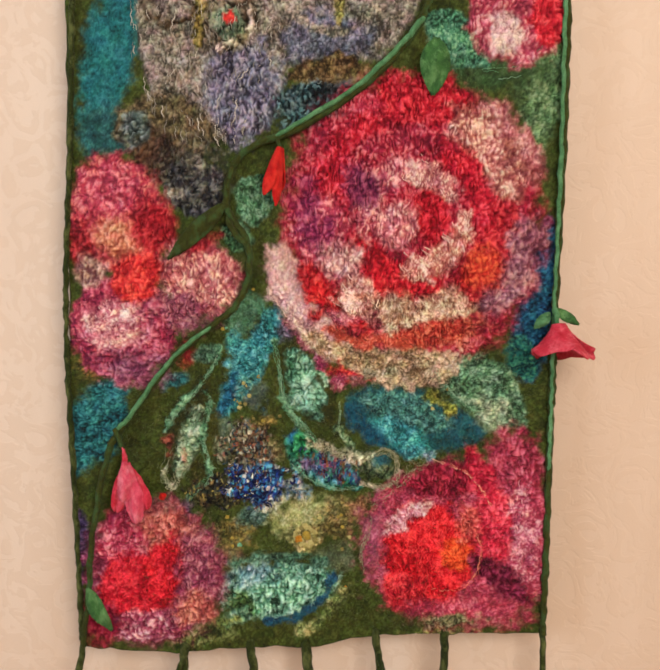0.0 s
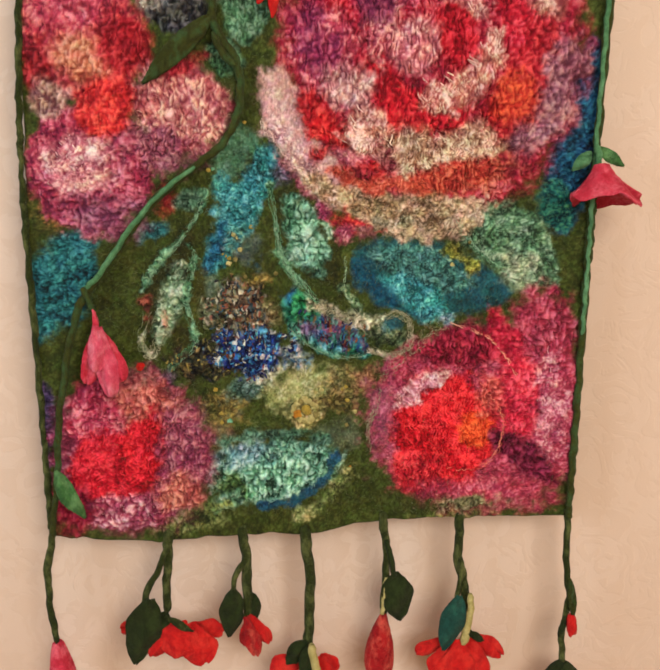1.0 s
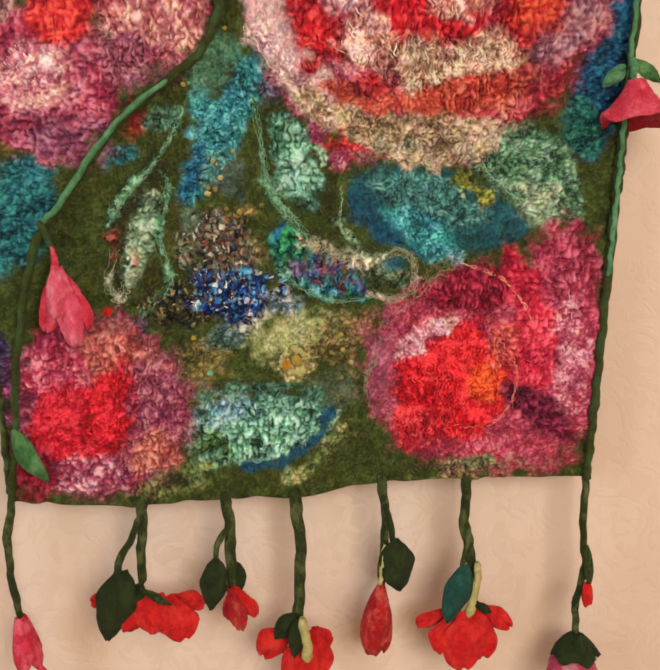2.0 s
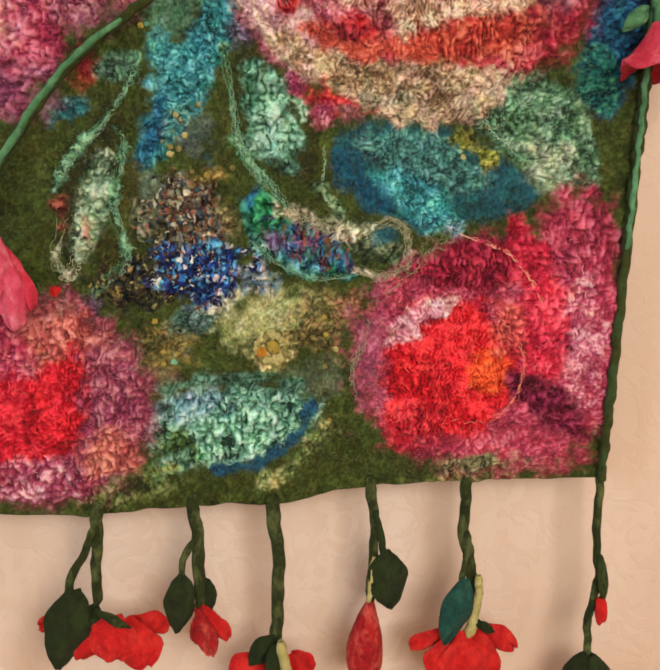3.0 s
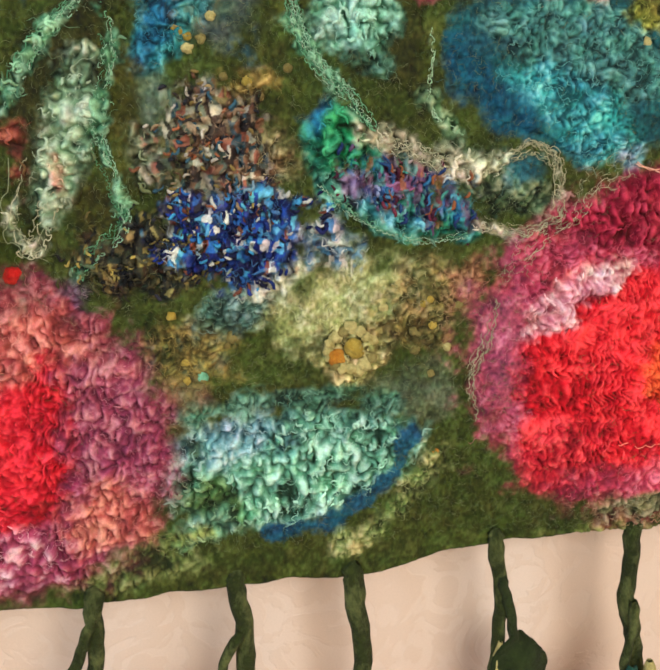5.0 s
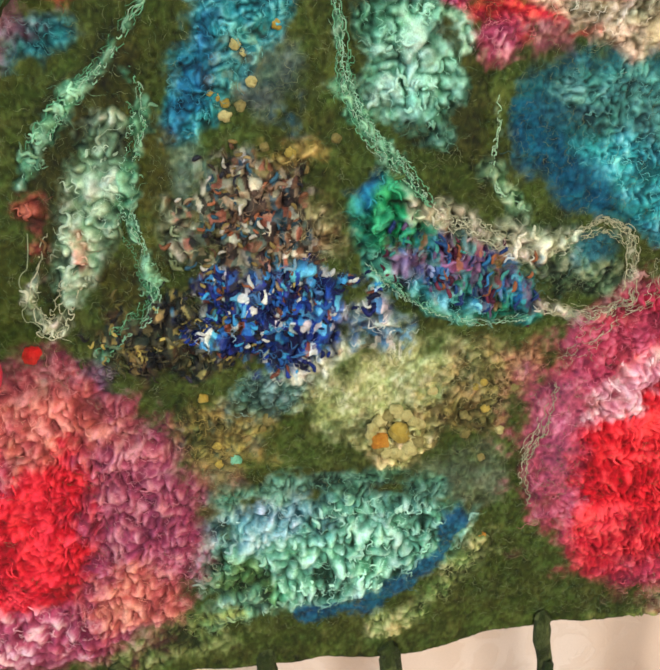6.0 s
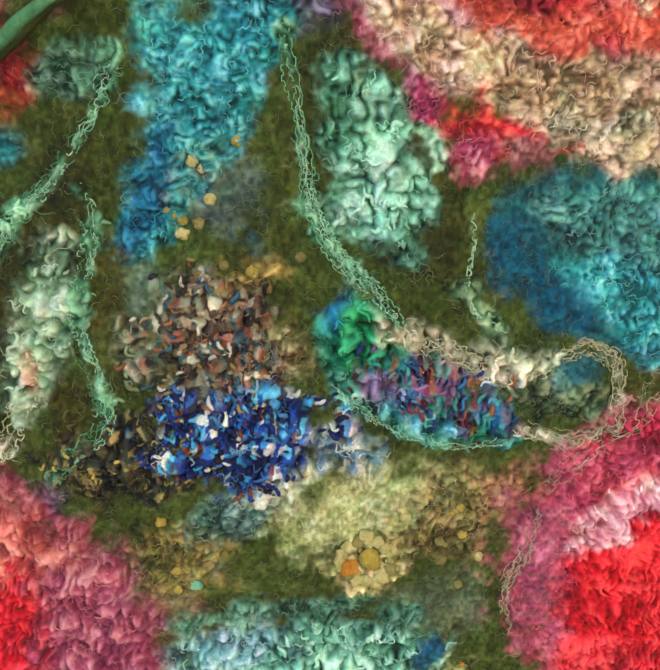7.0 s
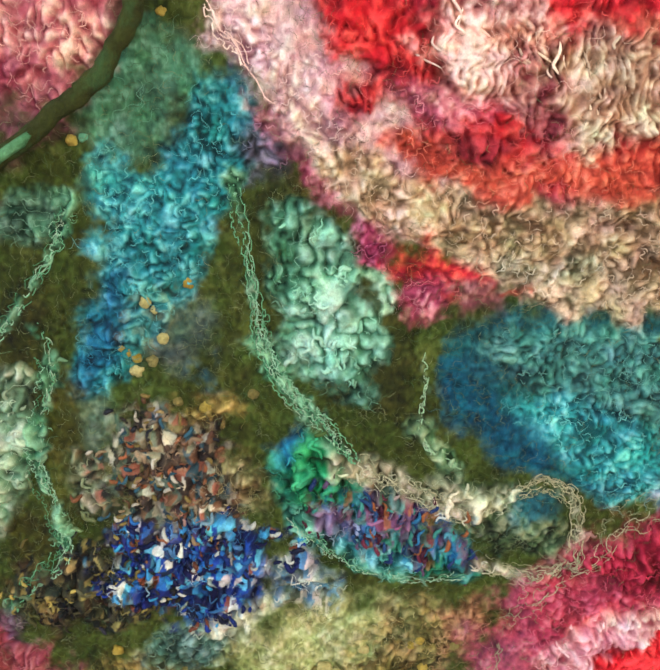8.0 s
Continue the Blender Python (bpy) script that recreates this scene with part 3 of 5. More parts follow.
patch("stripe", ellipse(0.0010, 0.2010, 0.0084, 0.0078, 30), "543c60 846c90 bca8c0", "curl", 0.002, 0.004, striped_leaf)
patch("", ellipse(0.0160, 0.1890, 0.0166, 0.0059, -22), "206068 4498a4 84ccd4", "curl", 0.001, 0.003)
patch("leaf", leaf(0.0370, 0.2200, 0.1040, 0.1870, 0.0127, -0.0015), "243424 42583c 7c8c6c", "grain", 0.003, 0.005)
patch("", ellipse(0.0780, 0.2110, 0.0105, 0.0074, 10), "143c48 205460 3c7880", "smooth", 0, 0.006)
patch("", band(0.0017, -0.0340, 0.3350, -0.0310, 0.3170, -0.0280, 0.2960, -0.0260, 0.2770, -0.0170, 0.2590, -0.0050, 0.2470, 0.0040, 0.2360, 0.0100, 0.2280), "2c5840 588c6c 9cccac", "curl", 0.002, 0.002)
patch("", band(0.0052, 0.0090, 0.2270, 0.0210, 0.2210, 0.0370, 0.2150, 0.0500, 0.2110, 0.0660, 0.2120), "5c6448 a4a688 e4e2cc", "curl", 0.002, 0.003)
patch("", band(0.0017, 0.0660, 0.2130, 0.0760, 0.2180, 0.0850, 0.2200, 0.0960, 0.2110, 0.0970, 0.1910, 0.0870, 0.1800, 0.0720, 0.1790, 0.0590, 0.1850), "5c6448 a0a284 e0dec8", "curl", 0.002, 0.002)
patch("", band(0.0013, 0.0350, 0.2720, 0.0360, 0.2600, 0.0340, 0.2450, 0.0380, 0.2330, 0.0510, 0.2260), "3c6040 70946c b4cca4", "curl", 0.001, 0.002)
patch("", band(0.0019, -0.0150, 0.2060, -0.0020, 0.1930, 0.0150, 0.1830, 0.0350, 0.1770, 0.0530, 0.1800), "2c6c60 58a490 98d4c4", "curl", 0.001, 0.002)
round_leaf = patch("leaf", ellipse(-0.0300, 0.0640, 0.0648, 0.0298, 8), "2c5840 68a88c b8e8d4", "curl", 0.004, 0.004)
patch("vein", ellipse(-0.0590, 0.0830, 0.0260, 0.0120, 10), "44808c 7cb0b8 bcdce0", "crinkle", 0.002, 0.006, round_leaf)
patch("", ellipse(-0.0700, 0.0470, 0.0176, 0.0133, -20), "2c4424 4c6c3c 80a068", "curl", 0, 0.006)
patch("", band(0.0045, -0.0830, 0.0930, -0.0470, 0.1000, -0.0110, 0.1010, 0.0190, 0.0940), "284c3c 487460 74a48c", "grain", 0.001, 0.004)
patch("leaf", band(0.0050, -0.0430, 0.0280, -0.0120, 0.0330, 0.0070, 0.0450, 0.0220, 0.0640, 0.0270, 0.0790), "10344a 1a4e6a 306a84", "smooth", 0.001, 0.002)
patch("leaf", band(0.0072, -0.0050, 0.0180, 0.0210, 0.0390, 0.0430, 0.0680), "485828 78884c b0b47c", "grain", 0.002, 0.004)
patch("", ellipse(-0.0780, 0.0340, 0.0136, 0.0072, 10), "3c6c50 6ca080 a4d0b0", "curl", 0.001, 0.004)
patch("", band(0.0031, -0.1410, 0.0160, -0.1030, 0.0280, -0.0750, 0.0310), "3a4420 687840 9cac68", "grain", 0, 0.003)
# dark tufted flower with a blue heart, and the yellow patch below it
tufted = patch("tufted_patch", ellipse(-0.0590, 0.2220, 0.0225, 0.0262, 0), "241c18 4c3c32 907860", "curl", 0.003, 0.004)
patch("", ellipse(-0.0900, 0.2170, 0.0076, 0.0113, 10), "2c3420 4c5c40 8c9c7c", "curl", 0.001, 0.005)
patch("", ellipse(-0.0490, 0.2490, 0.0112, 0.0076, 0), "50421f 8c783c c4ac68", "grain", 0.001, 0.004)
patch("", ellipse(-0.0390, 0.2210, 0.0115, 0.0159, 20), "403a24 746844 b8aa80", "grain", 0.001, 0.005)
patch("tufted_patch", ellipse(-0.0890, 0.1750, 0.0359, 0.0186, 12), "141212 2c2a24 5a563c", "curl", 0.003, 0.004)
blue = patch("blue_patch", ellipse(-0.0530, 0.1830, 0.0332, 0.0223, -5), "0a1030 163070 4880b8", "curl", 0.004, 0.003)
patch("", ellipse(-0.0160, 0.1780, 0.0166, 0.0093, -12), "304050 7890a0 d8dcd0", "curl", 0.002, 0.004)
patch("grey_green_patch", ellipse(-0.0560, 0.1470, 0.0184, 0.0096, 8), "304c44 56786c 90b0a4", "grain", 0.002, 0.004)
patch("", leaf(-0.0500, 0.1540, -0.0140, 0.1720, 0.0053, 0.0000), "84846c b8b89c e4e2cc", "curl", 0.001, 0.003)
yellow = patch("yellow_patch", ellipse(-0.0060, 0.1470, 0.0324, 0.0186, 22), "707844 a4ac70 d4d8ac", "smooth", 0.003, 0.007)
patch("knot_ring", ellipse(-0.0000, 0.1240, 0.0164, 0.0148, 0), "74743c a4a264 d4d098", "grain", 0.004, 0.004, yellow)
patch("", ellipse(-0.1320, 0.1520, 0.0105, 0.0093, 0), "3c3040 5c4c60 887890", "grain", 0, 0.007)
# flower of three petals beside the stem
petal_flower = patch("petal", ellipse(-0.1955, 0.4694, 0.0522, 0.0635, 20), "90263e bc3c54 dc8078", "crinkle", 0.006, 0.006)
patch("", ellipse(-0.2039, 0.4961, 0.0318, 0.0272, 0), "9f324e c44864 e08a98", "crinkle", 0, 0.01)
patch("", ellipse(-0.194, 0.4426, 0.0273, 0.0228, 0), "ae5245 cc7860 e4a890", "crinkle", 0, 0.01)
patch("", ellipse(-0.1594, 0.4603, 0.0204, 0.0318, 10), "891121 a81c2c cc4048", "crinkle", 0, 0.01)
patch("petal", ellipse(-0.1965, 0.3499, 0.0543, 0.0598, -10), "822348 ae3658 d87890", "crinkle", 0.006, 0.006)
patch("", ellipse(-0.2034, 0.3499, 0.03, 0.0254, 0), "a83c5c dc94a0 f4dcd8", "zig", 0, 0.01)
patch("", ellipse(-0.186, 0.3109, 0.0369, 0.0161, 0), "79365a 985070 b87a94", "crinkle", 0, 0.01)
patch("petal", ellipse(-0.113, 0.4043, 0.0437, 0.0419, -20), "ae485a cc7a80 ecc0b4", "crinkle", 0.006, 0.006)
patch("", ellipse(-0.1341, 0.3704, 0.0274, 0.0183, -20), "893d5c aa5a74 c88a98", "crinkle", 0, 0.01)
patch("petal", ellipse(-0.179, 0.4066, 0.0283, 0.0237, 30), "af1a28 d83038 ee6058", "crinkle", 0.004, 0.004)
patch("", ellipse(-0.2354, 0.4337, 0.0137, 0.0229, 0), "6e121e 98202c c04048", "crinkle", 0, 0.006)
patch("", ellipse(-0.2269, 0.4112, 0.0161, 0.0138, 0), "8a5058 c0948c e0c4b8", "crinkle", 0, 0.006)
patch("", ellipse(-0.1101, 0.4401, 0.0181, 0.0113, 0), "891d2d aa2838 c44850", "crinkle", 0, 0.006)
# large rose
rose = patch("rose", ellipse(0.111, 0.4592, 0.1346, 0.1522, 12), "84162d b02440 cc5c6c", "crinkle", 0.006, 0.01)
patch("", ellipse(0.1361, 0.3482, 0.049, 0.0223, 10), "a73d38 c45a48 dc8a70", "crinkle", 0, 0.008)
patch("petal", arc(0.1109, 0.468, 0.1452, 192, 250, 0.0202), "b88088 d4a8a8 ead0ca", "smooth", 0.004, 0.004, rose)
patch("petal", arc(0.1109, 0.468, 0.1518, 240, 290, 0.0194), "a08868 c4ac90 dccab2", "grain", 0.004, 0.004, rose)
patch("petal", arc(0.1109, 0.468, 0.1122, 62, 112, 0.0255), "900e22 bc1830 e04858", "crinkle", 0.004, 0.006, rose)
patch("petal", arc(0.1109, 0.468, 0.1153, 108, 152, 0.029), "951c38 b82c48 d46c7c", "crinkle", 0.004, 0.006, rose)
patch("petal", arc(0.1109, 0.468, 0.088, 105, 168, 0.0246), "991029 c01a34 e05064", "crinkle", 0.004, 0.006, rose)
patch("petal", arc(0.1109, 0.468, 0.1276, 15, 58, 0.0158), "99464f b86c70 d8a8a4", "crinkle", 0.003, 0.006, rose)
patch("petal", arc(0.1109, 0.468, 0.1021, 8, 68, 0.022), "9a464f bc7470 e4c4b8", "crinkle", 0.004, 0.006, rose)
patch("petal", arc(0.1109, 0.468, 0.0977, 168, 222, 0.0273), "a52e4d c84c68 eca0a8", "crinkle", 0.005, 0.006, rose)
patch("petal", arc(0.1109, 0.468, 0.1188, 200, 252, 0.0158), "951221 bc202c d85050", "crinkle", 0.003, 0.006, rose)
patch("petal", arc(0.1109, 0.468, 0.0902, 222, 268, 0.0202), "8e3844 c88c84 f0d8cc", "zig", 0.004, 0.005, rose)
patch("petal", arc(0.1109, 0.468, 0.0977, 266, 312, 0.0202), "7c4840 b48874 e2ccb8", "zig", 0.004, 0.005, rose)
patch("petal", arc(0.1109, 0.468, 0.1179, 262, 300, 0.0123), "9a2626 bc3c34 d87058", "crinkle", 0.003, 0.005, rose)
patch("petal", arc(0.1109, 0.468, 0.0902, -55, 10, 0.0264), "860e21 ac182c d44850", "crinkle", 0.005, 0.006, rose)
patch("petal", arc(0.1109, 0.468, 0.121, -50, 0, 0.0176), "7a3e55 985c70 c09098", "crinkle", 0.004, 0.007, rose)
patch("petal", arc(0.1109, 0.468, 0.0726, 70, 150, 0.0158), "8d1c38 b02c48 d87884", "crinkle", 0.004, 0.005, rose)
patch("petal", arc(0.1109, 0.468, 0.0704, -15, 66, 0.015), "9d142c c41c36 e45264", "crinkle", 0.004, 0.005, rose)
patch("petal", arc(0.1109, 0.468, 0.0616, 200, 300, 0.0167), "9f0f24 cc1a30 ec4450", "crinkle", 0.004, 0.005, rose)
patch("petal", arc(0.1109, 0.468, 0.0528, -100, 5, 0.0132), "9f474f c47870 ecd0c4", "zig", 0.004, 0.004, rose)
patch("petal", arc(0.1109, 0.468, 0.0462, 100, 205, 0.015), "9b3652 c05c70 e8b4b4", "crinkle", 0.004, 0.005, rose)
patch("petal", arc(0.1109, 0.468, 0.0431, 15, 100, 0.0132), "a54b5a c87c80 f0d0c8", "zig", 0.004, 0.004, rose)
patch("petal", ellipse(0.1307, 0.4679, 0.0242, 0.0264, 10), "8d0b1d b01028 d43848", "crinkle", 0.003, 0.005, rose)
patch("petal", ellipse(0.0955, 0.4593, 0.0229, 0.0256, 0), "aa4b5f d07c88 f4c8c8", "crinkle", 0.004, 0.005, rose)
patch("", ellipse(0.0601, 0.4989, 0.0177, 0.0309, 30), "5b1a40 7c2850 a85070", "crinkle", 0, 0.008)
patch("", ellipse(0.0091, 0.4596, 0.0161, 0.0491, 20), "792450 983460 bc6080", "crinkle", 0, 0.01)
patch("", ellipse(0.0379, 0.4241, 0.0223, 0.0179, 0), "a86470 d8a4a4 f4dcd8", "crinkle", 0, 0.008)
patch("", ellipse(0.184, 0.415, 0.0219, 0.0219, 0), "9b1a18 c03028 dc6040", "crinkle", 0, 0.008)
# lower bands of the large rose
patch("petal", band(0.0093, -0.0320, 0.3900, -0.0190, 0.3750, -0.0080, 0.3600, 0.0040, 0.3500), "b8808c dcb0b0 f4dcd8", "grain", 0.003, 0.005, rose)
patch("petal", band(0.0108, 0.0080, 0.3420, 0.0270, 0.3290, 0.0480, 0.3200, 0.0710, 0.3150, 0.0930, 0.3120, 0.1150, 0.3170), "a48464 c4a484 e4d0b8", "grain", 0.003, 0.005, rose)
patch("", band(0.0045, 0.0610, 0.3050, 0.0790, 0.3030, 0.0970, 0.3050), "8c8468 bcb498 e8e4d4", "grain", 0.001, 0.003)
patch("", band(0.0063, 0.0180, 0.3520, 0.0330, 0.3450, 0.0520, 0.3400, 0.0770, 0.3380, 0.1030, 0.3390), "b74537 cc5444 e88870", "grain", 0.001, 0.005)
patch("", ellipse(0.0120, 0.3660, 0.0098, 0.0135, -20), "821121 a81c2c d84444", "crinkle", 0.001, 0.005)
patch("", ellipse(0.0130, 0.3860, 0.0106, 0.0126, 0), "a31121 cc1c2c ec4c4c", "crinkle", 0.002, 0.005)
patch("", ellipse(0.0330, 0.3640, 0.0150, 0.0060, -8), "a84b65 c06078 e8a0ac", "grain", 0.001, 0.005)
patch("petal", ellipse(0.0500, 0.3810, 0.0206, 0.0146, 0), "a06058 cc9488 f0d8cc", "zig", 0.003, 0.005, rose)
patch("petal", ellipse(0.0940, 0.3690, 0.0225, 0.0215, 0), "845848 b89078 e8d4c0", "zig", 0.003, 0.005, rose)
patch("", ellipse(0.0510, 0.3480, 0.0090, 0.0051, -10), "5e111e 841c2c b03c48", "crinkle", 0, 0.004)
patch("", ellipse(0.0730, 0.3570, 0.0042, 0.0087, 0), "5b1e29 7c2c3c a85c64", "crinkle", 0, 0.004)
patch("", ellipse(0.0820, 0.3910, 0.0150, 0.0064, 0), "a71222 d02030 ec5450", "crinkle", 0.001, 0.005)
patch("", ellipse(0.0420, 0.3020, 0.0165, 0.0099, -22), "9f1929 bc2434 ec5c50", "grain", 0.002, 0.004)
patch("", ellipse(0.0340, 0.2930, 0.0072, 0.0076, 0), "983757 b04868 dc94a4", "grain", 0.002, 0.004)
patch("", ellipse(0.0540, 0.2920, 0.0090, 0.0064, 0), "5c3038 8c5058 bc8888", "smooth", 0, 0.005)
patch("", ellipse(0.0670, 0.2950, 0.0033, 0.0029, 0), "a01018 d82830 f05850", "smooth", 0.002, 0.002)
# flower in the lower corner beside the slim stem
corner_flower = patch("felt_flower", ellipse(-0.1680, 0.0820, 0.0770, 0.0817, 0), "7c2949 943858 bc748c", "grain", 0.005, 0.01)
patch("petal", ellipse(-0.1510, 0.1290, 0.0420, 0.0278, -15), "9b4142 bc5c58 e09488", "crinkle", 0.003, 0.007, corner_flower)
patch("petal", ellipse(-0.1990, 0.1110, 0.0263, 0.0438, 10), "992446 bc3c5c e08898", "crinkle", 0.003, 0.006, corner_flower)
patch("petal", ellipse(-0.1910, 0.0670, 0.0356, 0.0398, 0), "96071d bc0c28 e83c4c", "zig", 0.004, 0.005, corner_flower)
patch("petal", ellipse(-0.1530, 0.0860, 0.0218, 0.0437, -15), "96071a bc0c24 ec3848", "zig", 0.004, 0.005, corner_flower)
patch("petal", ellipse(-0.1820, 0.0240, 0.0525, 0.0167, 4), "8a2b4b b85474 f4c8d0", "crinkle", 0.002, 0.005, corner_flower)
patch("petal", ellipse(-0.1190, 0.0970, 0.0207, 0.0438, 0), "7b2e4c 9c4462 c4808f", "crinkle", 0.002, 0.008, corner_flower)
patch("", ellipse(-0.1220, 0.0450, 0.0225, 0.0199, 0), "9a4645 b85c58 dc9484", "crinkle", 0, 0.007)
patch("", ellipse(-0.2260, 0.0270, 0.0225, 0.0239, 0), "73102d 941838 b83c58", "crinkle", 0, 0.008)
# open rose in the other lower corner
open_rose = patch("open_rose", ellipse(0.1710, 0.1160, 0.1125, 0.0954, 0), "932b45 b03854 cc6a80", "grain", 0.005, 0.01)
patch("petal", ellipse(0.2200, 0.1960, 0.0330, 0.0496, 0), "89243d ac3450 cc6480", "crinkle", 0.002, 0.008, open_rose)
patch("", ellipse(0.0710, 0.1170, 0.0150, 0.0382, 0), "70304c a84c68 cc8098", "smooth", 0, 0.01)
patch("petal", ellipse(0.1460, 0.1890, 0.0390, 0.0197, 8), "650b20 881230 b83854", "crinkle", 0.003, 0.004, open_rose)
patch("petal", leaf(0.1720, 0.2240, 0.2030, 0.1610, 0.0160, 0.0000), "990e2c bc183c e04c64", "crinkle", 0.003, 0.006, open_rose)
patch("petal", ellipse(0.1990, 0.1340, 0.0285, 0.0382, -8), "b11a38 d42848 f46078", "crinkle", 0.003, 0.006, open_rose)
patch("petal", ellipse(0.2340, 0.1250, 0.0156, 0.0525, 4), "9b3252 bc5070 e4acb8", "zig", 0.004, 0.004, open_rose)
patch("petal", ellipse(0.1310, 0.1040, 0.0482, 0.0606, 0), "a00819 cc1024 ee4048", "zig", 0.005, 0.005, open_rose)
patch("", ellipse(0.1050, 0.0640, 0.0210, 0.0223, 0), "970e20 c01c30 e84c54", "zig", 0, 0.006)
patch("petal", leaf(0.0820, 0.1280, 0.1400, 0.1670, 0.0088, 0.0022), "b04c60 dc98a4 f4d8dc", "zig", 0.003, 0.003, open_rose)
patch("petal", ellipse(0.1610, 0.1090, 0.0174, 0.0175, 0), "aa2911 d03c1c ec683c", "zig", 0.003, 0.004, open_rose)
patch("petal", leaf(0.1740, 0.1070, 0.2490, 0.0460, 0.0144, 0.0000), "470821 681030 983458", "crinkle", 0.003, 0.004, open_rose)
patch("petal", ellipse(0.1820, 0.0390, 0.0630, 0.0175, -4), "a02f4b b83c58 d87488", "grain", 0.002, 0.007, open_rose)
patch("", ellipse(0.1720, 0.1430, 0.0135, 0.0191, 0), "b93e42 dc5c58 f49088", "crinkle", 0, 0.006)
patch("", ellipse(0.1580, 0.0310, 0.0390, 0.0076, 0), "44482c 70704c a8a884", "grain", 0, 0.004)
# flower cut off by the upper edge of view
top_flower = patch("felt_flower", ellipse(0.2167, 0.672, 0.051, 0.051, 0), "962d48 b84860 dca0a4", "crinkle", 0.005, 0.005)
patch("petal", ellipse(0.2487, 0.6673, 0.0212, 0.0254, 0), "a91226 cc2034 e45058", "crinkle", 0.003, 0.004, top_flower)
patch("petal", ellipse(0.2022, 0.6513, 0.0171, 0.0214, 0), "9a606c c8a0a4 e8d4d0", "zig", 0.003, 0.004, top_flower)

# relief: each way of working the wool has its own wrinkles
wx = X + 0.0022 * lattice(X, Z, 0.009, 21) + 0.0008 * lattice(X, Z, 0.0033, 22)
wz = Z + 0.0022 * lattice(X, Z, 0.009, 23) + 0.0008 * lattice(X, Z, 0.0033, 24)
fine = lattice(X, Z, 0.0016, 25)
ZIG = 0.0066
PHASE = 2 * math.pi * wx / ZIG + (1.3 + 0.5 * lattice(X, Z, 0.02, 52)) * np.sin(2 * math.pi * wz / 0.0095 + 3.6 * lattice(X, Z, 0.012, 26)) + 3.2 * lattice(X, Z, 0.010, 38)


def cells(x, z, size, seed):
    """Soft pillows between creases."""
    n1, n2 = lattice(x, z, size, seed), lattice(x + 0.4 * size, z, size * 1.15, seed + 100)
    return np.minimum(np.abs(n1), np.abs(n2) * 1.1) ** 0.6


crinkle = 2.7 * np.abs(lattice(wx * 1.3, wz * 0.72, 0.0038, 28)) ** 0.62 - 1.35 + 0.5 * lattice(wx * 1.3, wz * 0.8, 0.0022, 39) + 0.4 * cells(wx * 1.2, wz * 0.8, 0.011, 60) - 0.13 + 0.2 * fine
zig = (2.1 * np.abs(np.sin(PHASE)) ** 0.75 - 1.2) * (0.8 + 0.5 * lattice(X, Z, 0.010, 27)) + 0.3 * fine + 0.3 * lattice(X, Z, 0.0035, 53)
zig = 0.62 * zig + 0.55 * crinkle
grain = 2.9 * cells(wx, wz, 0.0034, 29) - 1.3 + 0.5 * lattice(wx, wz, 0.0019, 37) + 0.4 * fine
curl = 2.8 * np.abs(lattice(wx * 1.1, wz * 0.85, 0.0049, 30) + 0.3 * lattice(X, Z, 0.0024, 31)) ** 0.62 - 1.35 + 0.3 * lattice(wx, wz, 0.002, 55)
smooth_ = 0.5 * lattice(X, Z, 0.005, 32) + 0.6 * fine + 0.5 * lattice(X * 1.6, Z * 0.7, 0.0014, 56)
patterns = (smooth_, grain, crinkle, zig, curl)
depths = (0.0004, 0.0011, 0.0019, 0.0017, 0.0021)
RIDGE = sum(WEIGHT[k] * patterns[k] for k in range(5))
HEIGHT = sum(WEIGHT[k] * patterns[k] * depths[k] for k in range(5))
HEIGHT = HEIGHT + np.minimum(PUFF, 0.009) + 0.0022 * lattice(X, Z, 0.07, 33) + 0.001 * lattice(X, Z, 0.025, 34)
# tones: pale silk on ridges, dark wool and painted crease shade in the hollows
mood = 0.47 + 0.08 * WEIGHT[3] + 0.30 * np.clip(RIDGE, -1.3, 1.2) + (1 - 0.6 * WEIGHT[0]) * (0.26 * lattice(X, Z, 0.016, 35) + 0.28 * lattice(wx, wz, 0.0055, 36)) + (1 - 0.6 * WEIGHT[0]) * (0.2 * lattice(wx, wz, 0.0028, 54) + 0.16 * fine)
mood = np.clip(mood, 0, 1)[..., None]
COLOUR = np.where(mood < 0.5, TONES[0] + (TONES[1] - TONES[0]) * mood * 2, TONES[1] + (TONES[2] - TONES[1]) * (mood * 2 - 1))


def fleck(shape, codes, wide, tall, seed, strength):
    """Scraps of differently dyed wool felted side by side."""
    inside, _ = shape
    a = np.clip((inside(X, Z) + 2.5 * RAGGED) / 0.007 + 0.3, 0, 1) * strength
    px, pz = wx + 0.0013 * lattice(X, Z, 0.0034, seed), wz + 0.0013 * lattice(X, Z, 0.0034, seed + 1)
    row = np.floor(pz / tall).astype(np.int64)
    column = np.floor(px / wide + 0.5 * (row % 2)).astype(np.int64)
    pick = np.abs((column * 73856093) ^ (row * 19349663) ^ (seed * 83492791)) // 7 % len(codes)
    # mood also darkens scraps in the hollows, as crease shade in their colour
    scraps = np.array([linear(k) for k in codes])[pick] * (0.45 + 0.75 * mood)
    COLOUR[:] = COLOUR + (scraps - COLOUR) * a[..., None]


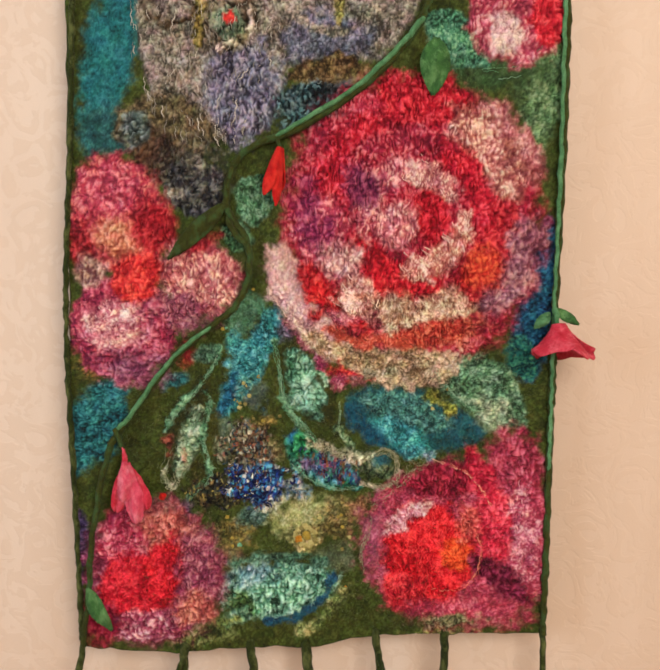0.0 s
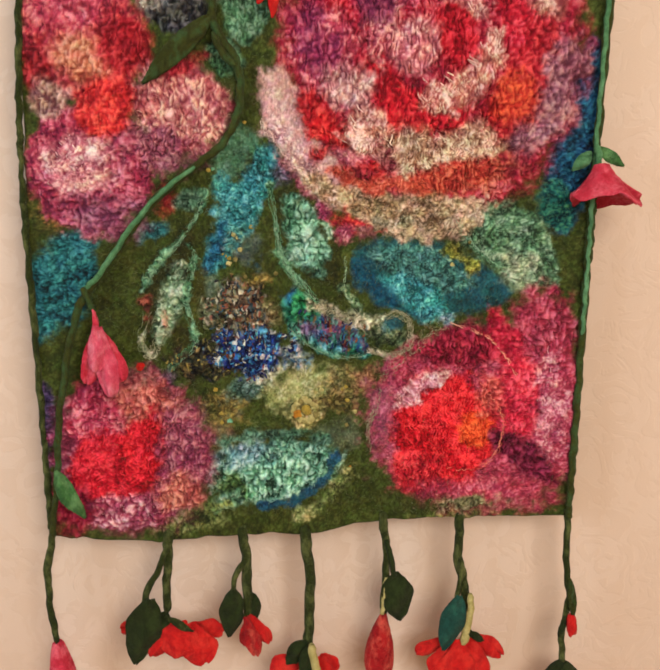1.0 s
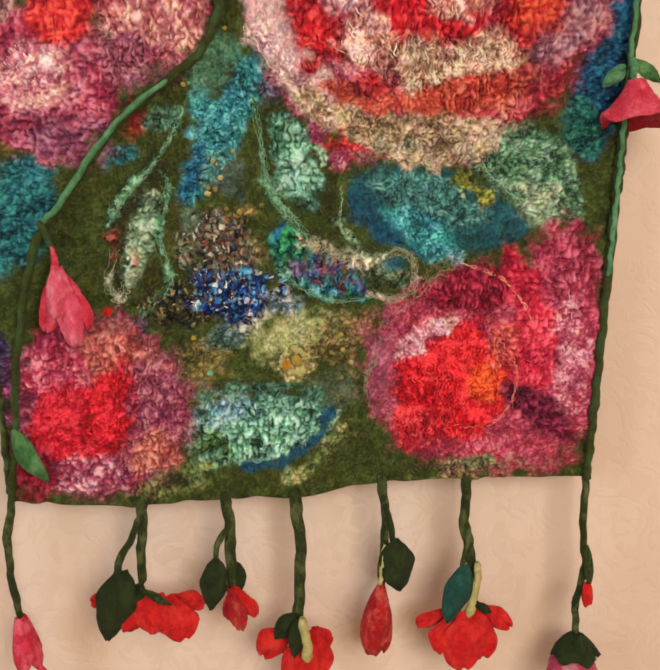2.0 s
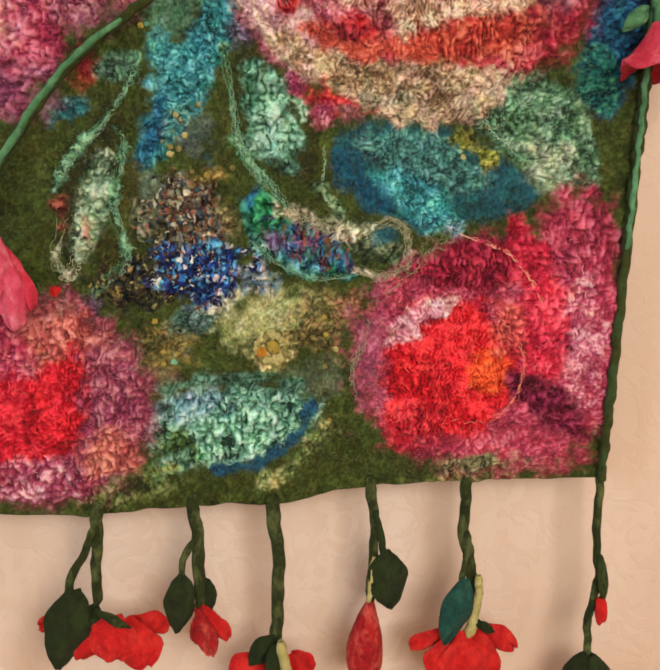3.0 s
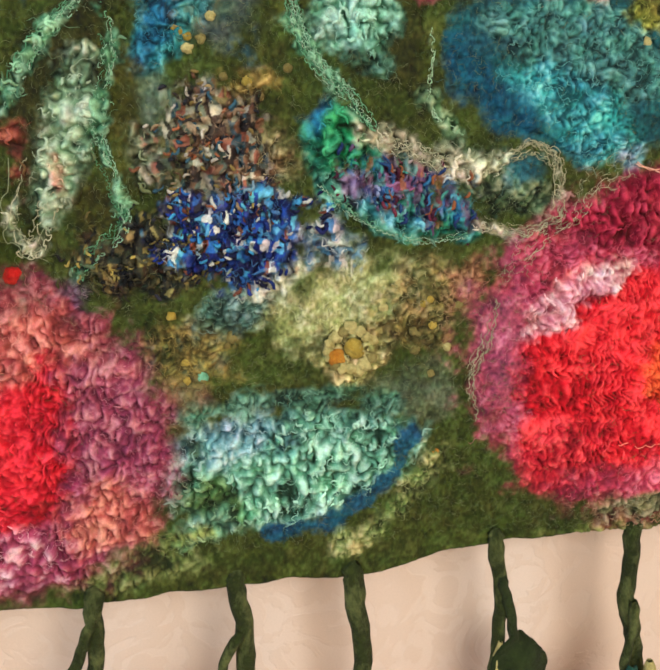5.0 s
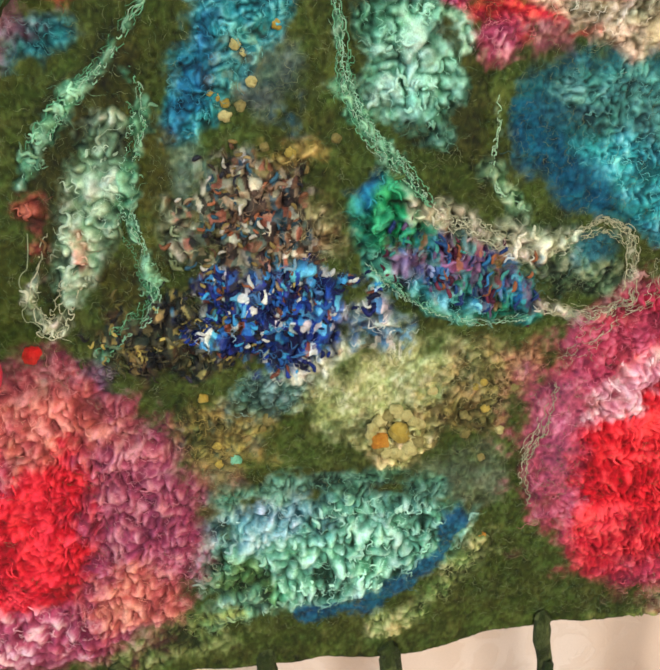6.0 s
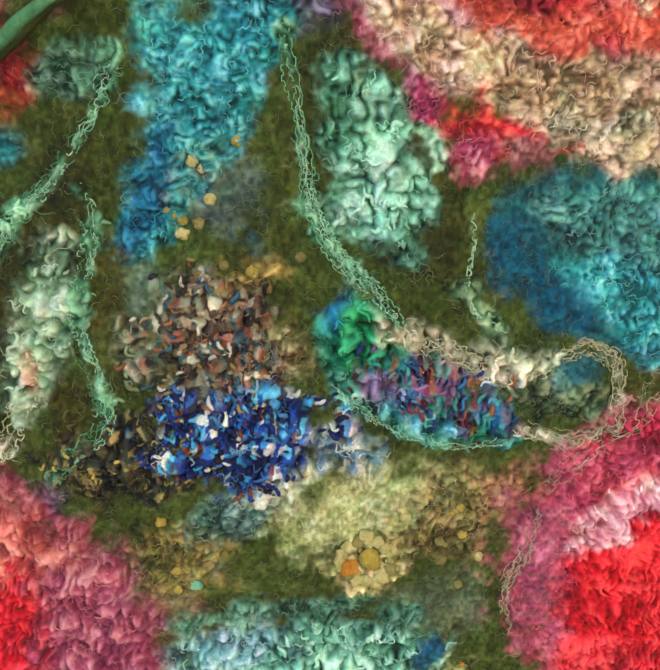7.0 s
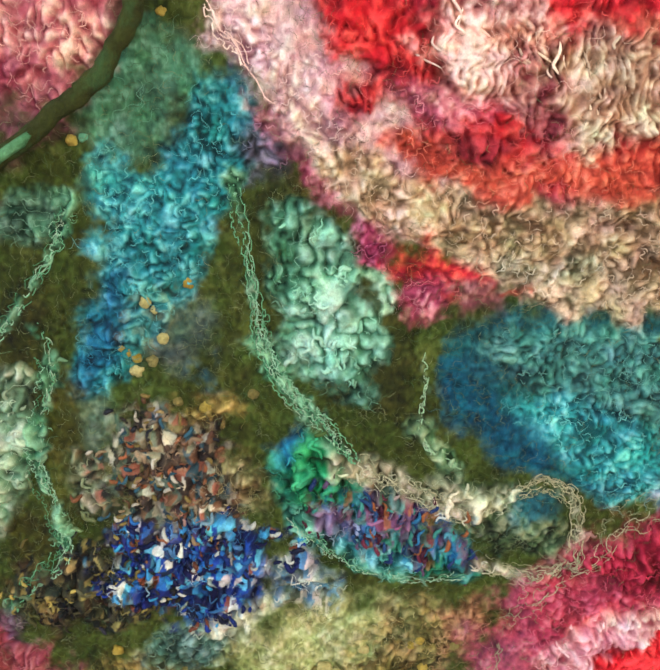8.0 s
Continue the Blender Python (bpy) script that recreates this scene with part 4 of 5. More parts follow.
fleck(ellipse(-0.0620, 0.2200, 0.0289, 0.0334, 0), ("4c3c30", "6c4c3c", "242024", "8a7c68", "1c1a20", "2c4c5c", "9c6050", "6c6440", "c8c4b4", "34282c", "242028", "5c6c64", "a09c88"), 0.0026, 0.004, 81, 0.8)
fleck(ellipse(-0.0890, 0.1750, 0.0368, 0.0195, 12), ("121012", "1e1d18", "2c2a1c", "5c5434", "1c2430", "101416", "948850", "342018", "1c2c28"), 0.0024, 0.0036, 83, 0.75)
fleck(ellipse(-0.0530, 0.1830, 0.0359, 0.0241, -5), ("0a1244", "12206c", "0e1a58", "1c3c98", "2c66b4", "4494cc", "181c50", "e0e4e0", "8c4830", "142c80", "60b0d4", "101434"), 0.0026, 0.0046, 85, 0.85)
fleck(ellipse(-0.0160, 0.1770, 0.0166, 0.0096, -8), ("d0d0c4", "1c2850", "5a90a8", "a4b8ac", "30402c", "e8e4d8", "4c88b8"), 0.0026, 0.004, 87, 0.75)
fleck(ellipse(0.0290, 0.2000, 0.0289, 0.0139, -26), ("1a3878", "2c6cae", "40142c", "6c2c48", "3c8c8c", "94603c", "5e4a70", "1a3070", "206050"), 0.003, 0.0075, 89, 0.7)
fleck(ellipse(0.0280, 0.1440, 0.0280, 0.0241, 15), ("4c4824", "6c6234", "8c8048", "44502c", "a89858", "5c4c34", "3a4426", "c0b070"), 0.0034, 0.0034, 91, 0.35)
fleck(ellipse(-0.0800, 0.1260, 0.0228, 0.0186, -10), ("4c4824", "6c6234", "8c8048", "44502c", "9c9058", "5a7058", "3a4426"), 0.0034, 0.0034, 93, 0.4)
fleck(ellipse(-0.0650, 0.2850, 0.0150, 0.0159, 0), ("384c48", "4c5e58", "34443a", "7c7644", "2c444c", "3c4620"), 0.004, 0.0036, 95, 0.4)
fleck(ellipse(0.0, 0.58, 0.045, 0.020, 8), ("16242c", "2c5058", "0e1418", "6c98a0", "23383c"), 0.0034, 0.0040, 97, 0.6)
fleck(ellipse(-0.118, 0.515, 0.045, 0.040, 10), ("2a2420", "3c342c", "1c2024", "4c4a40", "76746a", "2c2a34"), 0.0036, 0.0042, 99, 0.5)
tint = 1 + 0.10 * np.stack([lattice(X, Z, 0.008, 40 + k) + 0.8 * lattice(X, Z, 0.0028, 44 + k) for k in range(3)], -1)
COLOUR = np.clip(COLOUR * tint, 0.003, 0.95)
SURFACE = np.stack([X, 0.003 - HEIGHT, 1 + Z], -1)
print("relief done")


def panel():
    """The green ground: a wrinkled front, a flat back and a rolled rim."""
    nz, nx = X.shape
    idx = np.arange(nz * nx).reshape(nz, nx)
    faces = [np.stack([idx[:-1, :-1], idx[:-1, 1:], idx[1:, 1:], idx[1:, :-1]], -1).reshape(-1, 4)]
    rim = np.concatenate([idx[0, :-1], idx[:-1, -1], idx[-1, :0:-1], idx[:0:-1, 0]])
    flat = SURFACE.reshape(-1, 3)
    out = flat[rim] - (0, 0, 1.4)
    out = out * (0.004 / (np.linalg.norm(out * (1, 0, 1), axis=1, keepdims=True) + 1e-6)) * (1, 0, 1)
    rows = [flat, flat[rim] + out * 0.35 + (0, 0.002, 0), flat[rim] * (1, 0, 1) + (0, 0.0075, 0), flat[rim] * (0.97, 0, 1) + (0, 0.009, 0)]
    start = len(flat)
    prev = rim
    for k in range(3):
        cur = start + k * len(rim) + np.arange(len(rim))
        faces.append(np.stack([prev, np.roll(prev, -1), np.roll(cur, -1), cur], -1)[:, ::-1])
        prev = cur
    verts = np.vstack(rows)
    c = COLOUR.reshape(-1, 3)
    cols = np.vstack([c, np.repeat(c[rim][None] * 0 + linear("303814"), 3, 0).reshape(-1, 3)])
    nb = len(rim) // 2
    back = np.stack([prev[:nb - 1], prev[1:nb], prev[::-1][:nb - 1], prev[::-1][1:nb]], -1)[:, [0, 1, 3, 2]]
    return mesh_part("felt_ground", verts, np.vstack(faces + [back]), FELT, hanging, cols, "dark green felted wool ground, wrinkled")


panel()
LABELS = {"rose": "large red, pink and cream felted rose", "open_rose": "crimson felted rose with an orange heart",
          "felt_flower": "crinkled pink and red felted flower", "blue_patch": "navy blue tufted wool heart",
          "tufted_patch": "brown and black tufted wool", "grey_patch": "grey felted wool shape", "yellow_patch": "yellow-green felted wool",
          "leaf": "felted wool leaf with a matted surface"}


def largest_piece(mask):
    """The cells of the largest connected piece of a mask."""
    todo = set(zip(*(k.tolist() for k in np.nonzero(mask))))
    best = []
    while len(todo) > len(best):
        piece = [todo.pop()]
        for j, i in piece:
            for near in ((j + 1, i), (j - 1, i), (j, i + 1), (j, i - 1)):
                if near in todo:
                    todo.remove(near)
                    piece.append(near)
        if len(piece) > len(best):
            best = piece
    best.sort()
    return np.array([k[0] for k in best]), np.array([k[1] for k in best])


MADE = {}
cell = OWNER[:-1, :-1]
for number, (name, parent) in enumerate(PARTS, 1):
    jj, ii = largest_piece(cell == number)
    if len(jj) < 30:
        continue
    nx = X.shape[1]
    base = jj * nx + ii
    quad = np.stack([base, base + 1, base + nx + 1, base + nx], -1)
    used, new_index = np.unique(quad, return_inverse=True)
    quad = new_index.reshape(-1, 4)
    count = np.bincount(quad.ravel(), minlength=len(used))
    co = SURFACE.reshape(-1, 3)[used].copy()
    co[:, 1] += np.where(count == 4, -0.0007, 0.0008)
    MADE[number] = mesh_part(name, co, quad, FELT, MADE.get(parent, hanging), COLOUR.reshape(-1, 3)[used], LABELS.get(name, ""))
print("patches done")


def at_surface(u, v):
    """The row and column of the surface under a place."""
    j = np.clip(np.searchsorted(zs, v), 0, len(zs) - 1)
    i = np.clip(np.searchsorted(xs, u * 0.985), 0, len(xs) - 1)
    return j, i


def ridge_locks(name, parent, picks, length, radius, seed, label=""):
    """Strands of pale silk that run along the tops of the zigzag wrinkles."""
    rng = np.random.default_rng(seed)
    verts, faces, cols, total = [], [], [], 0
    slope = 2 * math.pi / ZIG
    picks = [(j, i) for j, i in picks if abs(X0[j, i]) < 0.236]
    for j, i in picks:
        n = int(length * rng.uniform(0.5, 1.4) / 0.0009)
        x, z = X[j, i], Z[j, i]
        target = (round(PHASE[j, i] / math.pi - 0.5) + 0.5) * math.pi
        off = rng.normal(0, 0.0009)
        line = []
        for k in range(n):
            for _ in range(2):
                jj, ii = at_surface(x, z)
                x += float(np.clip((target - PHASE[jj, ii]) / slope, -0.0012, 0.0012))
            jj, ii = at_surface(x + off, z)
            line.append((x + off, 0.003 - HEIGHT[jj, ii] - 0.0002, 1 + z))
            z += 0.0009
        line = np.array(line)
        for axis in (0, 1):
            line[:, axis] = np.convolve(np.pad(line[:, axis], 2, "edge"), np.ones(5) / 5, "valid")
        s = np.linspace(-1, 1, n)
        line[:, 1] += 0.0008 * np.abs(s) ** 4
        vv, ff = tube_data(line, radius * rng.uniform(0.5, 1.3) * (1 - 0.8 * np.abs(s) ** 3), 5)
        c = np.clip((TONES[2][j, i] * 0.5 + COLOUR[j, i] * 0.5) * rng.uniform(0.7, 1.15), 0, 0.95)
        verts.append(vv)
        faces.append(ff + total)
        cols.append(np.broadcast_to(c, vv.shape))
        total += len(vv)
    return mesh_part(name, np.vstack(verts), np.vstack(faces), SILK, parent, np.vstack(cols), label, "stuff")


def locks(name, parent, picks, length, radius, wiggle, wave, seed, palette=None, lift=0.0004, turn=0.5, seg=11, label="", centre=None):
    """Short wavy strands of silk and wool lying on the surface at the picked places."""
    rng = np.random.default_rng(seed)
    verts, faces, cols, total = [], [], [], 0
    heading = lattice(X, Z, 0.02, seed + 50)
    picks = [(j, i) for j, i in picks if abs(X0[j, i]) < 0.236]
    for j, i in picks:
        u, v = X[j, i], Z[j, i]
        ang = math.pi / 2 + turn * (1.6 * heading[j, i] + rng.normal(0, 0.45))
        if centre:
            ang = math.atan2(v - centre[1], u - centre[0]) + rng.normal(0, 0.5)
        n = length * rng.uniform(0.5, 1.3)
        s = np.linspace(-0.5, 0.5, seg)
        side = wiggle * rng.uniform(0.5, 1.3) * np.sin(2 * math.pi * s * n / (wave * rng.uniform(0.8, 1.25)) + rng.uniform(0, 6)) + rng.normal(0, 0.15) * n * s * s
        x = u + n * s * math.cos(ang) - side * math.sin(ang)
        z = v + n * s * math.sin(ang) + side * math.cos(ang)
        jj, ii = at_surface(x, z)
        y = 0.003 - HEIGHT[jj, ii].max() * 0.5 - HEIGHT[jj, ii] * 0.5 - 0.0007 - lift * (1 - 4 * s * s) * rng.uniform(0.4, 1.6) + 0.0006 * (2 * np.abs(s)) ** 4
        r = radius * rng.uniform(0.6, 1.3) * (1 - (2 * np.abs(s)) ** 3 * 0.75)
        vv, ff = tube_data(np.stack([x, y, 1 + z], -1), r, 5)
        if palette:
            c = linear(palette[rng.integers(len(palette))])
        else:
            c = TONES[2][j, i] * 0.5 + COLOUR[j, i] * 0.5
        c = np.clip(c * rng.uniform(0.75, 1.15), 0, 0.95)
        verts.append(vv)
        faces.append(ff + total)
        cols.append(np.broadcast_to(c, vv.shape))
        total += len(vv)
    return mesh_part(name, np.vstack(verts), np.vstack(faces), SILK, parent, np.vstack(cols), label, "stuff")


def scatter(weight, n, seed):
    """n places, chosen by the given weight and by how much cloth lies there."""
    rng = np.random.default_rng(seed)
    p = (weight * np.gradient(xs)[None, :] * np.gradient(zs)[:, None]).ravel()
    return [divmod(k, X.shape[1]) for k in rng.choice(p.size, n, p=p / p.sum())]


def thick_in(shape):
    """Full in the heart of a shape, thin towards its ragged rim."""
    inside, _ = shape
    return np.clip((inside(X, Z) + 3 * RAGGED) / 0.014 + 0.25, 0, 1) * (0.35 + (lattice(X, Z, 0.006, 71) > -0.2))


def within(shape):
    inside, _ = shape
    return inside(X, Z) + RAGGED > 0


seen = (Z0 < 0.72) * 1.0
zone_rose = within(ellipse(0.11, 0.455, 0.15, 0.17, 0))
zone_open = within(ellipse(0.16, 0.11, 0.15, 0.125, 0))
zone_left = X < -0.05
for zone, n_zig, n_cr, parent_name in ((zone_rose, 90, 200, "rose"), (zone_open, 50, 120, "open_rose"), (zone_left & ~zone_rose, 60, 200, "felt_flower")):
    owner = next(MADE[k] for k, p in enumerate(PARTS, 1) if p[0] == parent_name)
    ridge_locks("silk_fleece", owner, scatter((WEIGHT[3] > 0.85) * zone * seen * (zig > 0.3), n_zig, 61), 0.009, 0.0005, 61, "pale wavy silk fibre")
    locks("wool_fleece", owner, scatter(WEIGHT[2] * zone * seen * (crinkle > 0.4), n_cr, 62), 0.007, 0.00035, 0.0007, 0.005, 62, turn=0.9, lift=0, label="matted wool fibre")
mint = next(MADE[k] for k, p in enumerate(PARTS, 1) if p[0] == "vein")
locks("wool_fleece", mint, scatter(WEIGHT[4] * seen * (curl > 0.35), 420, 63), 0.006, 0.0008, 0.0010, 0.006, 63, turn=1.2, lift=0, label="curly wool fibre")
blue = next(MADE[k] for k, p in enumerate(PARTS, 1) if p[0] == "blue_patch")
tuft = next(MADE[k] for k, p in enumerate(PARTS, 1) if p[0] == "tufted_patch")
locks("tufted_yarn", blue, scatter(thick_in(ellipse(-0.0530, 0.1830, 0.0341, 0.0232, -5)), 190, 64), 0.0046, 0.0009, 0.0009, 0.006, 64,
      ("0a1038", "10194c", "0c1640", "182e78", "245494", "3a88b8", "12162c", "a8aca8", "5a3428", "122664"), 0.0001, 3.0, label="navy, blue and white yarn loops", centre=(-0.0540, 0.1780))
locks("tufted_yarn", tuft, scatter(thick_in(ellipse(-0.0620, 0.2200, 0.0289, 0.0325, 0)), 130, 65), 0.0042, 0.0008, 0.0008, 0.006, 65,
      ("4a3626", "6a4630", "2a2624", "7c6c54", "1e2028", "2c4c5c", "8a5438", "6a5c34", "a8a498"), 0.0001, 3.0, label="brown and beige yarn loops")
locks("tufted_yarn", tuft, scatter(thick_in(ellipse(-0.0890, 0.1750, 0.0359, 0.0186, 12)), 110, 66), 0.0042, 0.0007, 0.0008, 0.006, 66,
      ("141214", "201f18", "3a3820", "5c5430", "282834", "101418", "8c8048", "a89850"), 0.0001, 3.0, label="black and olive yarn loops")
striped = next(MADE[k] for k, p in enumerate(PARTS, 1) if p[0] == "stripe")
locks("tufted_yarn", striped, scatter(thick_in(ellipse(0.0290, 0.2000, 0.0289, 0.0139, -26)), 80, 67), 0.0055, 0.0008, 0.0007, 0.006, 67,
      ("1e3a64", "2c6490", "3c1428", "5a2438", "3c7a74", "7c4c30", "544464", "1c3060"), 0.0004, 0.5, label="blue, maroon and teal yarn")
grey = next(MADE[k] for k, p in enumerate(PARTS, 1) if p[0] == "grey_patch")
locks("wool_fleece", grey, scatter(within(ellipse(-0.10, 0.66, 0.08, 0.12, 0)) * seen, 260, 69), 0.014, 0.00035, 0.0008, 0.009, 69,
      ("b0aaa0", "8c8680", "c8c2b8", "78746c"), 0, 0.35, label="pale grey wool fibre")
# loose fibres over the whole cloth
cloth = ((X > -0.2) & (X < 0.24) & (Z > 0.02) & (Z < 0.45)) * 1.0
locks("stray_fuzz", hanging, scatter(cloth, 2600, 68), 0.011, 0.00008, 0.0012, 0.007, 68,
      lift=0.0012, turn=3.0, seg=14, label="fine stray wool fibres")
locks("short_fuzz", hanging, scatter(cloth * (0.15 + WEIGHT[0]), 7500, 70), 0.0055, 0.00006, 0.0007, 0.004, 70, ("5c6440", "464e28", "747c58", "3e5638", "2c3212"),
      lift=0.0004, turn=3.0, seg=7, label="short matted wool fibres")
locks("wool_fleece", hanging, scatter(cloth * (WEIGHT[1] + WEIGHT[2]) * (Z < 0.4), 3800, 72), 0.004, 0.00018, 0.0007, 0.003, 72,
      lift=0.0001, turn=3.0, seg=9, label="short crimped wool fibres")
locks("wool_fleece", hanging, scatter(cloth * WEIGHT[4] * (curl > 0), 500, 73), 0.0055, 0.00025, 0.0010, 0.0036, 73,
      lift=0.0001, turn=1.6, seg=12, label="crimped wool locks")


# ---- curly yarn laid along the leaves ----
def yarn(points, strands, radius, wiggle, wave, codes, parent, seed, spread=0.0025):
    strands, radius = (strands, radius) if strands < 3 else (int(strands * 1.2), radius * 0.5)
    rng = np.random.default_rng(seed)
    length = np.linalg.norm(np.diff(np.array(points), axis=0), axis=1).sum()
    n = int(length / 0.0004)
    for k in range(strands):
        line = smooth_line(points, n)
        t = np.gradient(line, axis=0)
        t /= np.linalg.norm(t, axis=1, keepdims=True)
        nrm = np.stack([-t[:, 1], t[:, 0]], -1)
        s = np.arange(n) * length / n
        ph, wv = rng.uniform(0, 6), wave * rng.uniform(0.8, 2.6)
        wob = np.convolve(rng.normal(0, 1, n + 40), np.hanning(41) / 20, "valid") * 4.0
        side = rng.normal(0, spread) + wiggle * rng.uniform(0.3, 0.9) * np.sin(2 * math.pi * s / wv + ph + wob) + 0.4 * spread * wob
        p = line + nrm * side[:, None]
        p += t * (0.5 * wiggle * np.sin(4 * math.pi * s / wv + ph))[:, None]
        j, i = at_surface(p[:, 0], p[:, 1])
        h = HEIGHT[j, i]
        h = np.max([np.pad(h, 3, "edge")[m:m + n] for m in range(7)], 0)
        h = np.convolve(np.pad(h, 6, "edge"), np.hanning(13) / 6, "valid")
        y = 0.003 - h - 0.0004 - 0.0006 * np.sin(s / wv * 5 + ph)
        a, b = (0, n) if k < 1 else sorted(rng.integers(0, n, 2))
        if b - a < 12:
            a, b = 0, n
        v, f = tube_data(np.stack([p[:, 0], y, 1 + p[:, 1]], -1)[a:b], radius * rng.uniform(0.6, 1.2), 5)
        c = linear(codes[k % len(codes)])
        mesh_part("yarn_strand", v, f, SILK, parent, np.broadcast_to(c, v.shape))


def owner_of(name, nth=0):
    return [MADE[k] for k, p in enumerate(PARTS, 1) if p[0] == name and k in MADE][nth]


MINTS = ("6ca882", "94bea2", "528e6a", "aac6ac")
CREAMS = ("98987c", "b4b498", "828c6e", "a6a284")
yarn([(-0.0920, 0.3290), (-0.0950, 0.3190), (-0.1050, 0.3020), (-0.1160, 0.2870), (-0.1290, 0.2750), (-0.1430, 0.2550), (-0.1510, 0.2410)], 12, 0.0003, 0.0013, 0.0034, MINTS, hanging, 1, 0.0016)
yarn([(-0.1090, 0.2840), (-0.1040, 0.2670), (-0.1100, 0.2450), (-0.1120, 0.2250), (-0.1070, 0.2070), (-0.1050, 0.1890), (-0.1200, 0.1750), (-0.1270, 0.1660)], 12, 0.0003, 0.0013, 0.0034, MINTS, hanging, 2, 0.0016)
yarn([(-0.1470, 0.2220), (-0.1530, 0.1910), (-0.1450, 0.1810), (-0.1390, 0.1960), (-0.1300, 0.2040)], 6, 0.0004, 0.0018, 0.004, CREAMS, hanging, 3, 0.002)
yarn([(-0.0340, 0.3350), (-0.0310, 0.3170), (-0.0280, 0.2960), (-0.0260, 0.2770), (-0.0170, 0.2590), (-0.0050, 0.2470), (0.0040, 0.2360), (0.0100, 0.2280)], 14, 0.0003, 0.0013, 0.0034, MINTS, hanging, 4, 0.0018)
yarn([(0.0090, 0.2270), (0.0210, 0.2210), (0.0370, 0.2150), (0.0500, 0.2110), (0.0660, 0.2120)], 14, 0.0003, 0.0015, 0.0034, CREAMS, hanging, 5, 0.003)
yarn([(0.0660, 0.2130), (0.0760, 0.2180), (0.0850, 0.2200), (0.0960, 0.2110), (0.0970, 0.1910), (0.0870, 0.1800), (0.0720, 0.1790), (0.0590, 0.1850)], 12, 0.0003, 0.0014, 0.0036, CREAMS, hanging, 6, 0.0018)
yarn([(0.0350, 0.2720), (0.0360, 0.2600), (0.0340, 0.2450), (0.0380, 0.2330), (0.0510, 0.2260)], 5, 0.0004, 0.0009, 0.003, ("9abf9c", "b4ceb0", "84a884"), hanging, 7, 0.0005)
yarn([(0.1340, 0.2100), (0.1570, 0.2030), (0.1710, 0.1960), (0.1850, 0.1810), (0.1980, 0.1610)], 6, 0.0005, 0.001, 0.004, ("f0a890", "e88878", "f4c0a8"), hanging, 8, 0.0008)
yarn([(0.1640, 0.1520), (0.1780, 0.1340), (0.1870, 0.1130), (0.1800, 0.0820), (0.1650, 0.0680), (0.1340, 0.0700)], 5, 0.0004, 0.001, 0.005, ("e88070", "f0a088", "dc7058"), hanging, 9, 0.0015)
yarn([(0.1310, 0.2100), (0.1140, 0.2010), (0.1040, 0.1850), (0.0870, 0.1730), (0.0730, 0.1560)], 8, 0.00024, 0.0018, 0.005, CREAMS, hanging, 10, 0.004)
yarn([(0.0680, 0.1470), (0.0640, 0.1260), (0.0570, 0.1050), (0.0600, 0.0840)], 7, 0.00028, 0.0014, 0.005, CREAMS, hanging, 11, 0.002)
yarn([(-0.0150, 0.2060), (-0.0020, 0.1930), (0.0150, 0.1830), (0.0350, 0.1770), (0.0530, 0.1800)], 7, 0.0003, 0.0014, 0.0034, MINTS, hanging, 12, 0.001)
yarn([(-0.0410, 0.3950), (-0.0360, 0.3860), (-0.0300, 0.3800), (-0.0240, 0.3680), (-0.0190, 0.3620)], 5, 0.0004, 0.001, 0.005, ("e8c8c0", "f0dcd0"), hanging, 13, 0.0012)
yarn([(0.1340, 0.3190), (0.1460, 0.2930), (0.1660, 0.2720), (0.1930, 0.2510)], 6, 0.00035, 0.0014, 0.004, MINTS, hanging, 14, 0.0016)
yarn([(-0.1200, 0.2850), (-0.1350, 0.2680), (-0.1490, 0.2470)], 5, 0.0004, 0.0014, 0.004, MINTS, hanging, 15, 0.002)
yarn([(0.181, 0.615), (0.219, 0.617), (0.248, 0.641)], 3, 0.0004, 0.001, 0.006, MINTS, hanging, 11)

# ---- knots and beads of wool ----
KNOTS = (
    (-0.0000, 0.1260, 0.0048, YELLOW), (-0.0090, 0.1220, 0.0042, ORANGE), (-0.0730, 0.1150, 0.0026, MINT), (-0.0860, 0.1460, 0.0023, YELLOW),
    (-0.0590, 0.1340, 0.0030, OCHRE), (-0.0810, 0.1230, 0.0018, YELLOW), (-0.0510, 0.2990, 0.0022, YELLOW), (-0.0760, 0.2730, 0.0027, YELLOW),
    (-0.0720, 0.2700, 0.0019, YELLOW), (-0.0720, 0.2650, 0.0024, PALE), (-0.0660, 0.2690, 0.0021, OCHRE), (-0.0670, 0.2920, 0.0021, PALE),
    (-0.0640, 0.2890, 0.0015, PALE), (-0.0880, 0.2770, 0.0012, YELLOW), (-0.0290, 0.2560, 0.0021, OCHRE), (-0.0570, 0.2530, 0.0018, OCHRE),
    (-0.0470, 0.2510, 0.0021, YELLOW), (0.0370, 0.1480, 0.0019, YELLOW), (0.0330, 0.1460, 0.0017, YELLOW), (0.0380, 0.1400, 0.0016, OCHRE),
    (0.0200, 0.1580, 0.0030, PALE), (0.0510, 0.1450, 0.0022, OCHRE), (0.0460, 0.1230, 0.0021, PALE), (0.0300, 0.1230, 0.0025, OCHRE),
    (0.0380, 0.1100, 0.0020, OCHRE), (0.0410, 0.0670, 0.0024, ORANGE), (-0.1560, 0.1680, 0.0039, RED), (-0.0890, 0.3500, 0.0020, YELLOW),
    (-0.0850, 0.3510, 0.0016, MINT), (-0.0560, 0.3920, 0.0016, YELLOW),
)
for k, (u, v, r, material) in enumerate(KNOTS):
    j, i = at_surface(u, v)
    knot("wool_knot", u, v, 0.003 - HEIGHT[j, i] - 0.0002, r * 1.0, material, hanging, k)
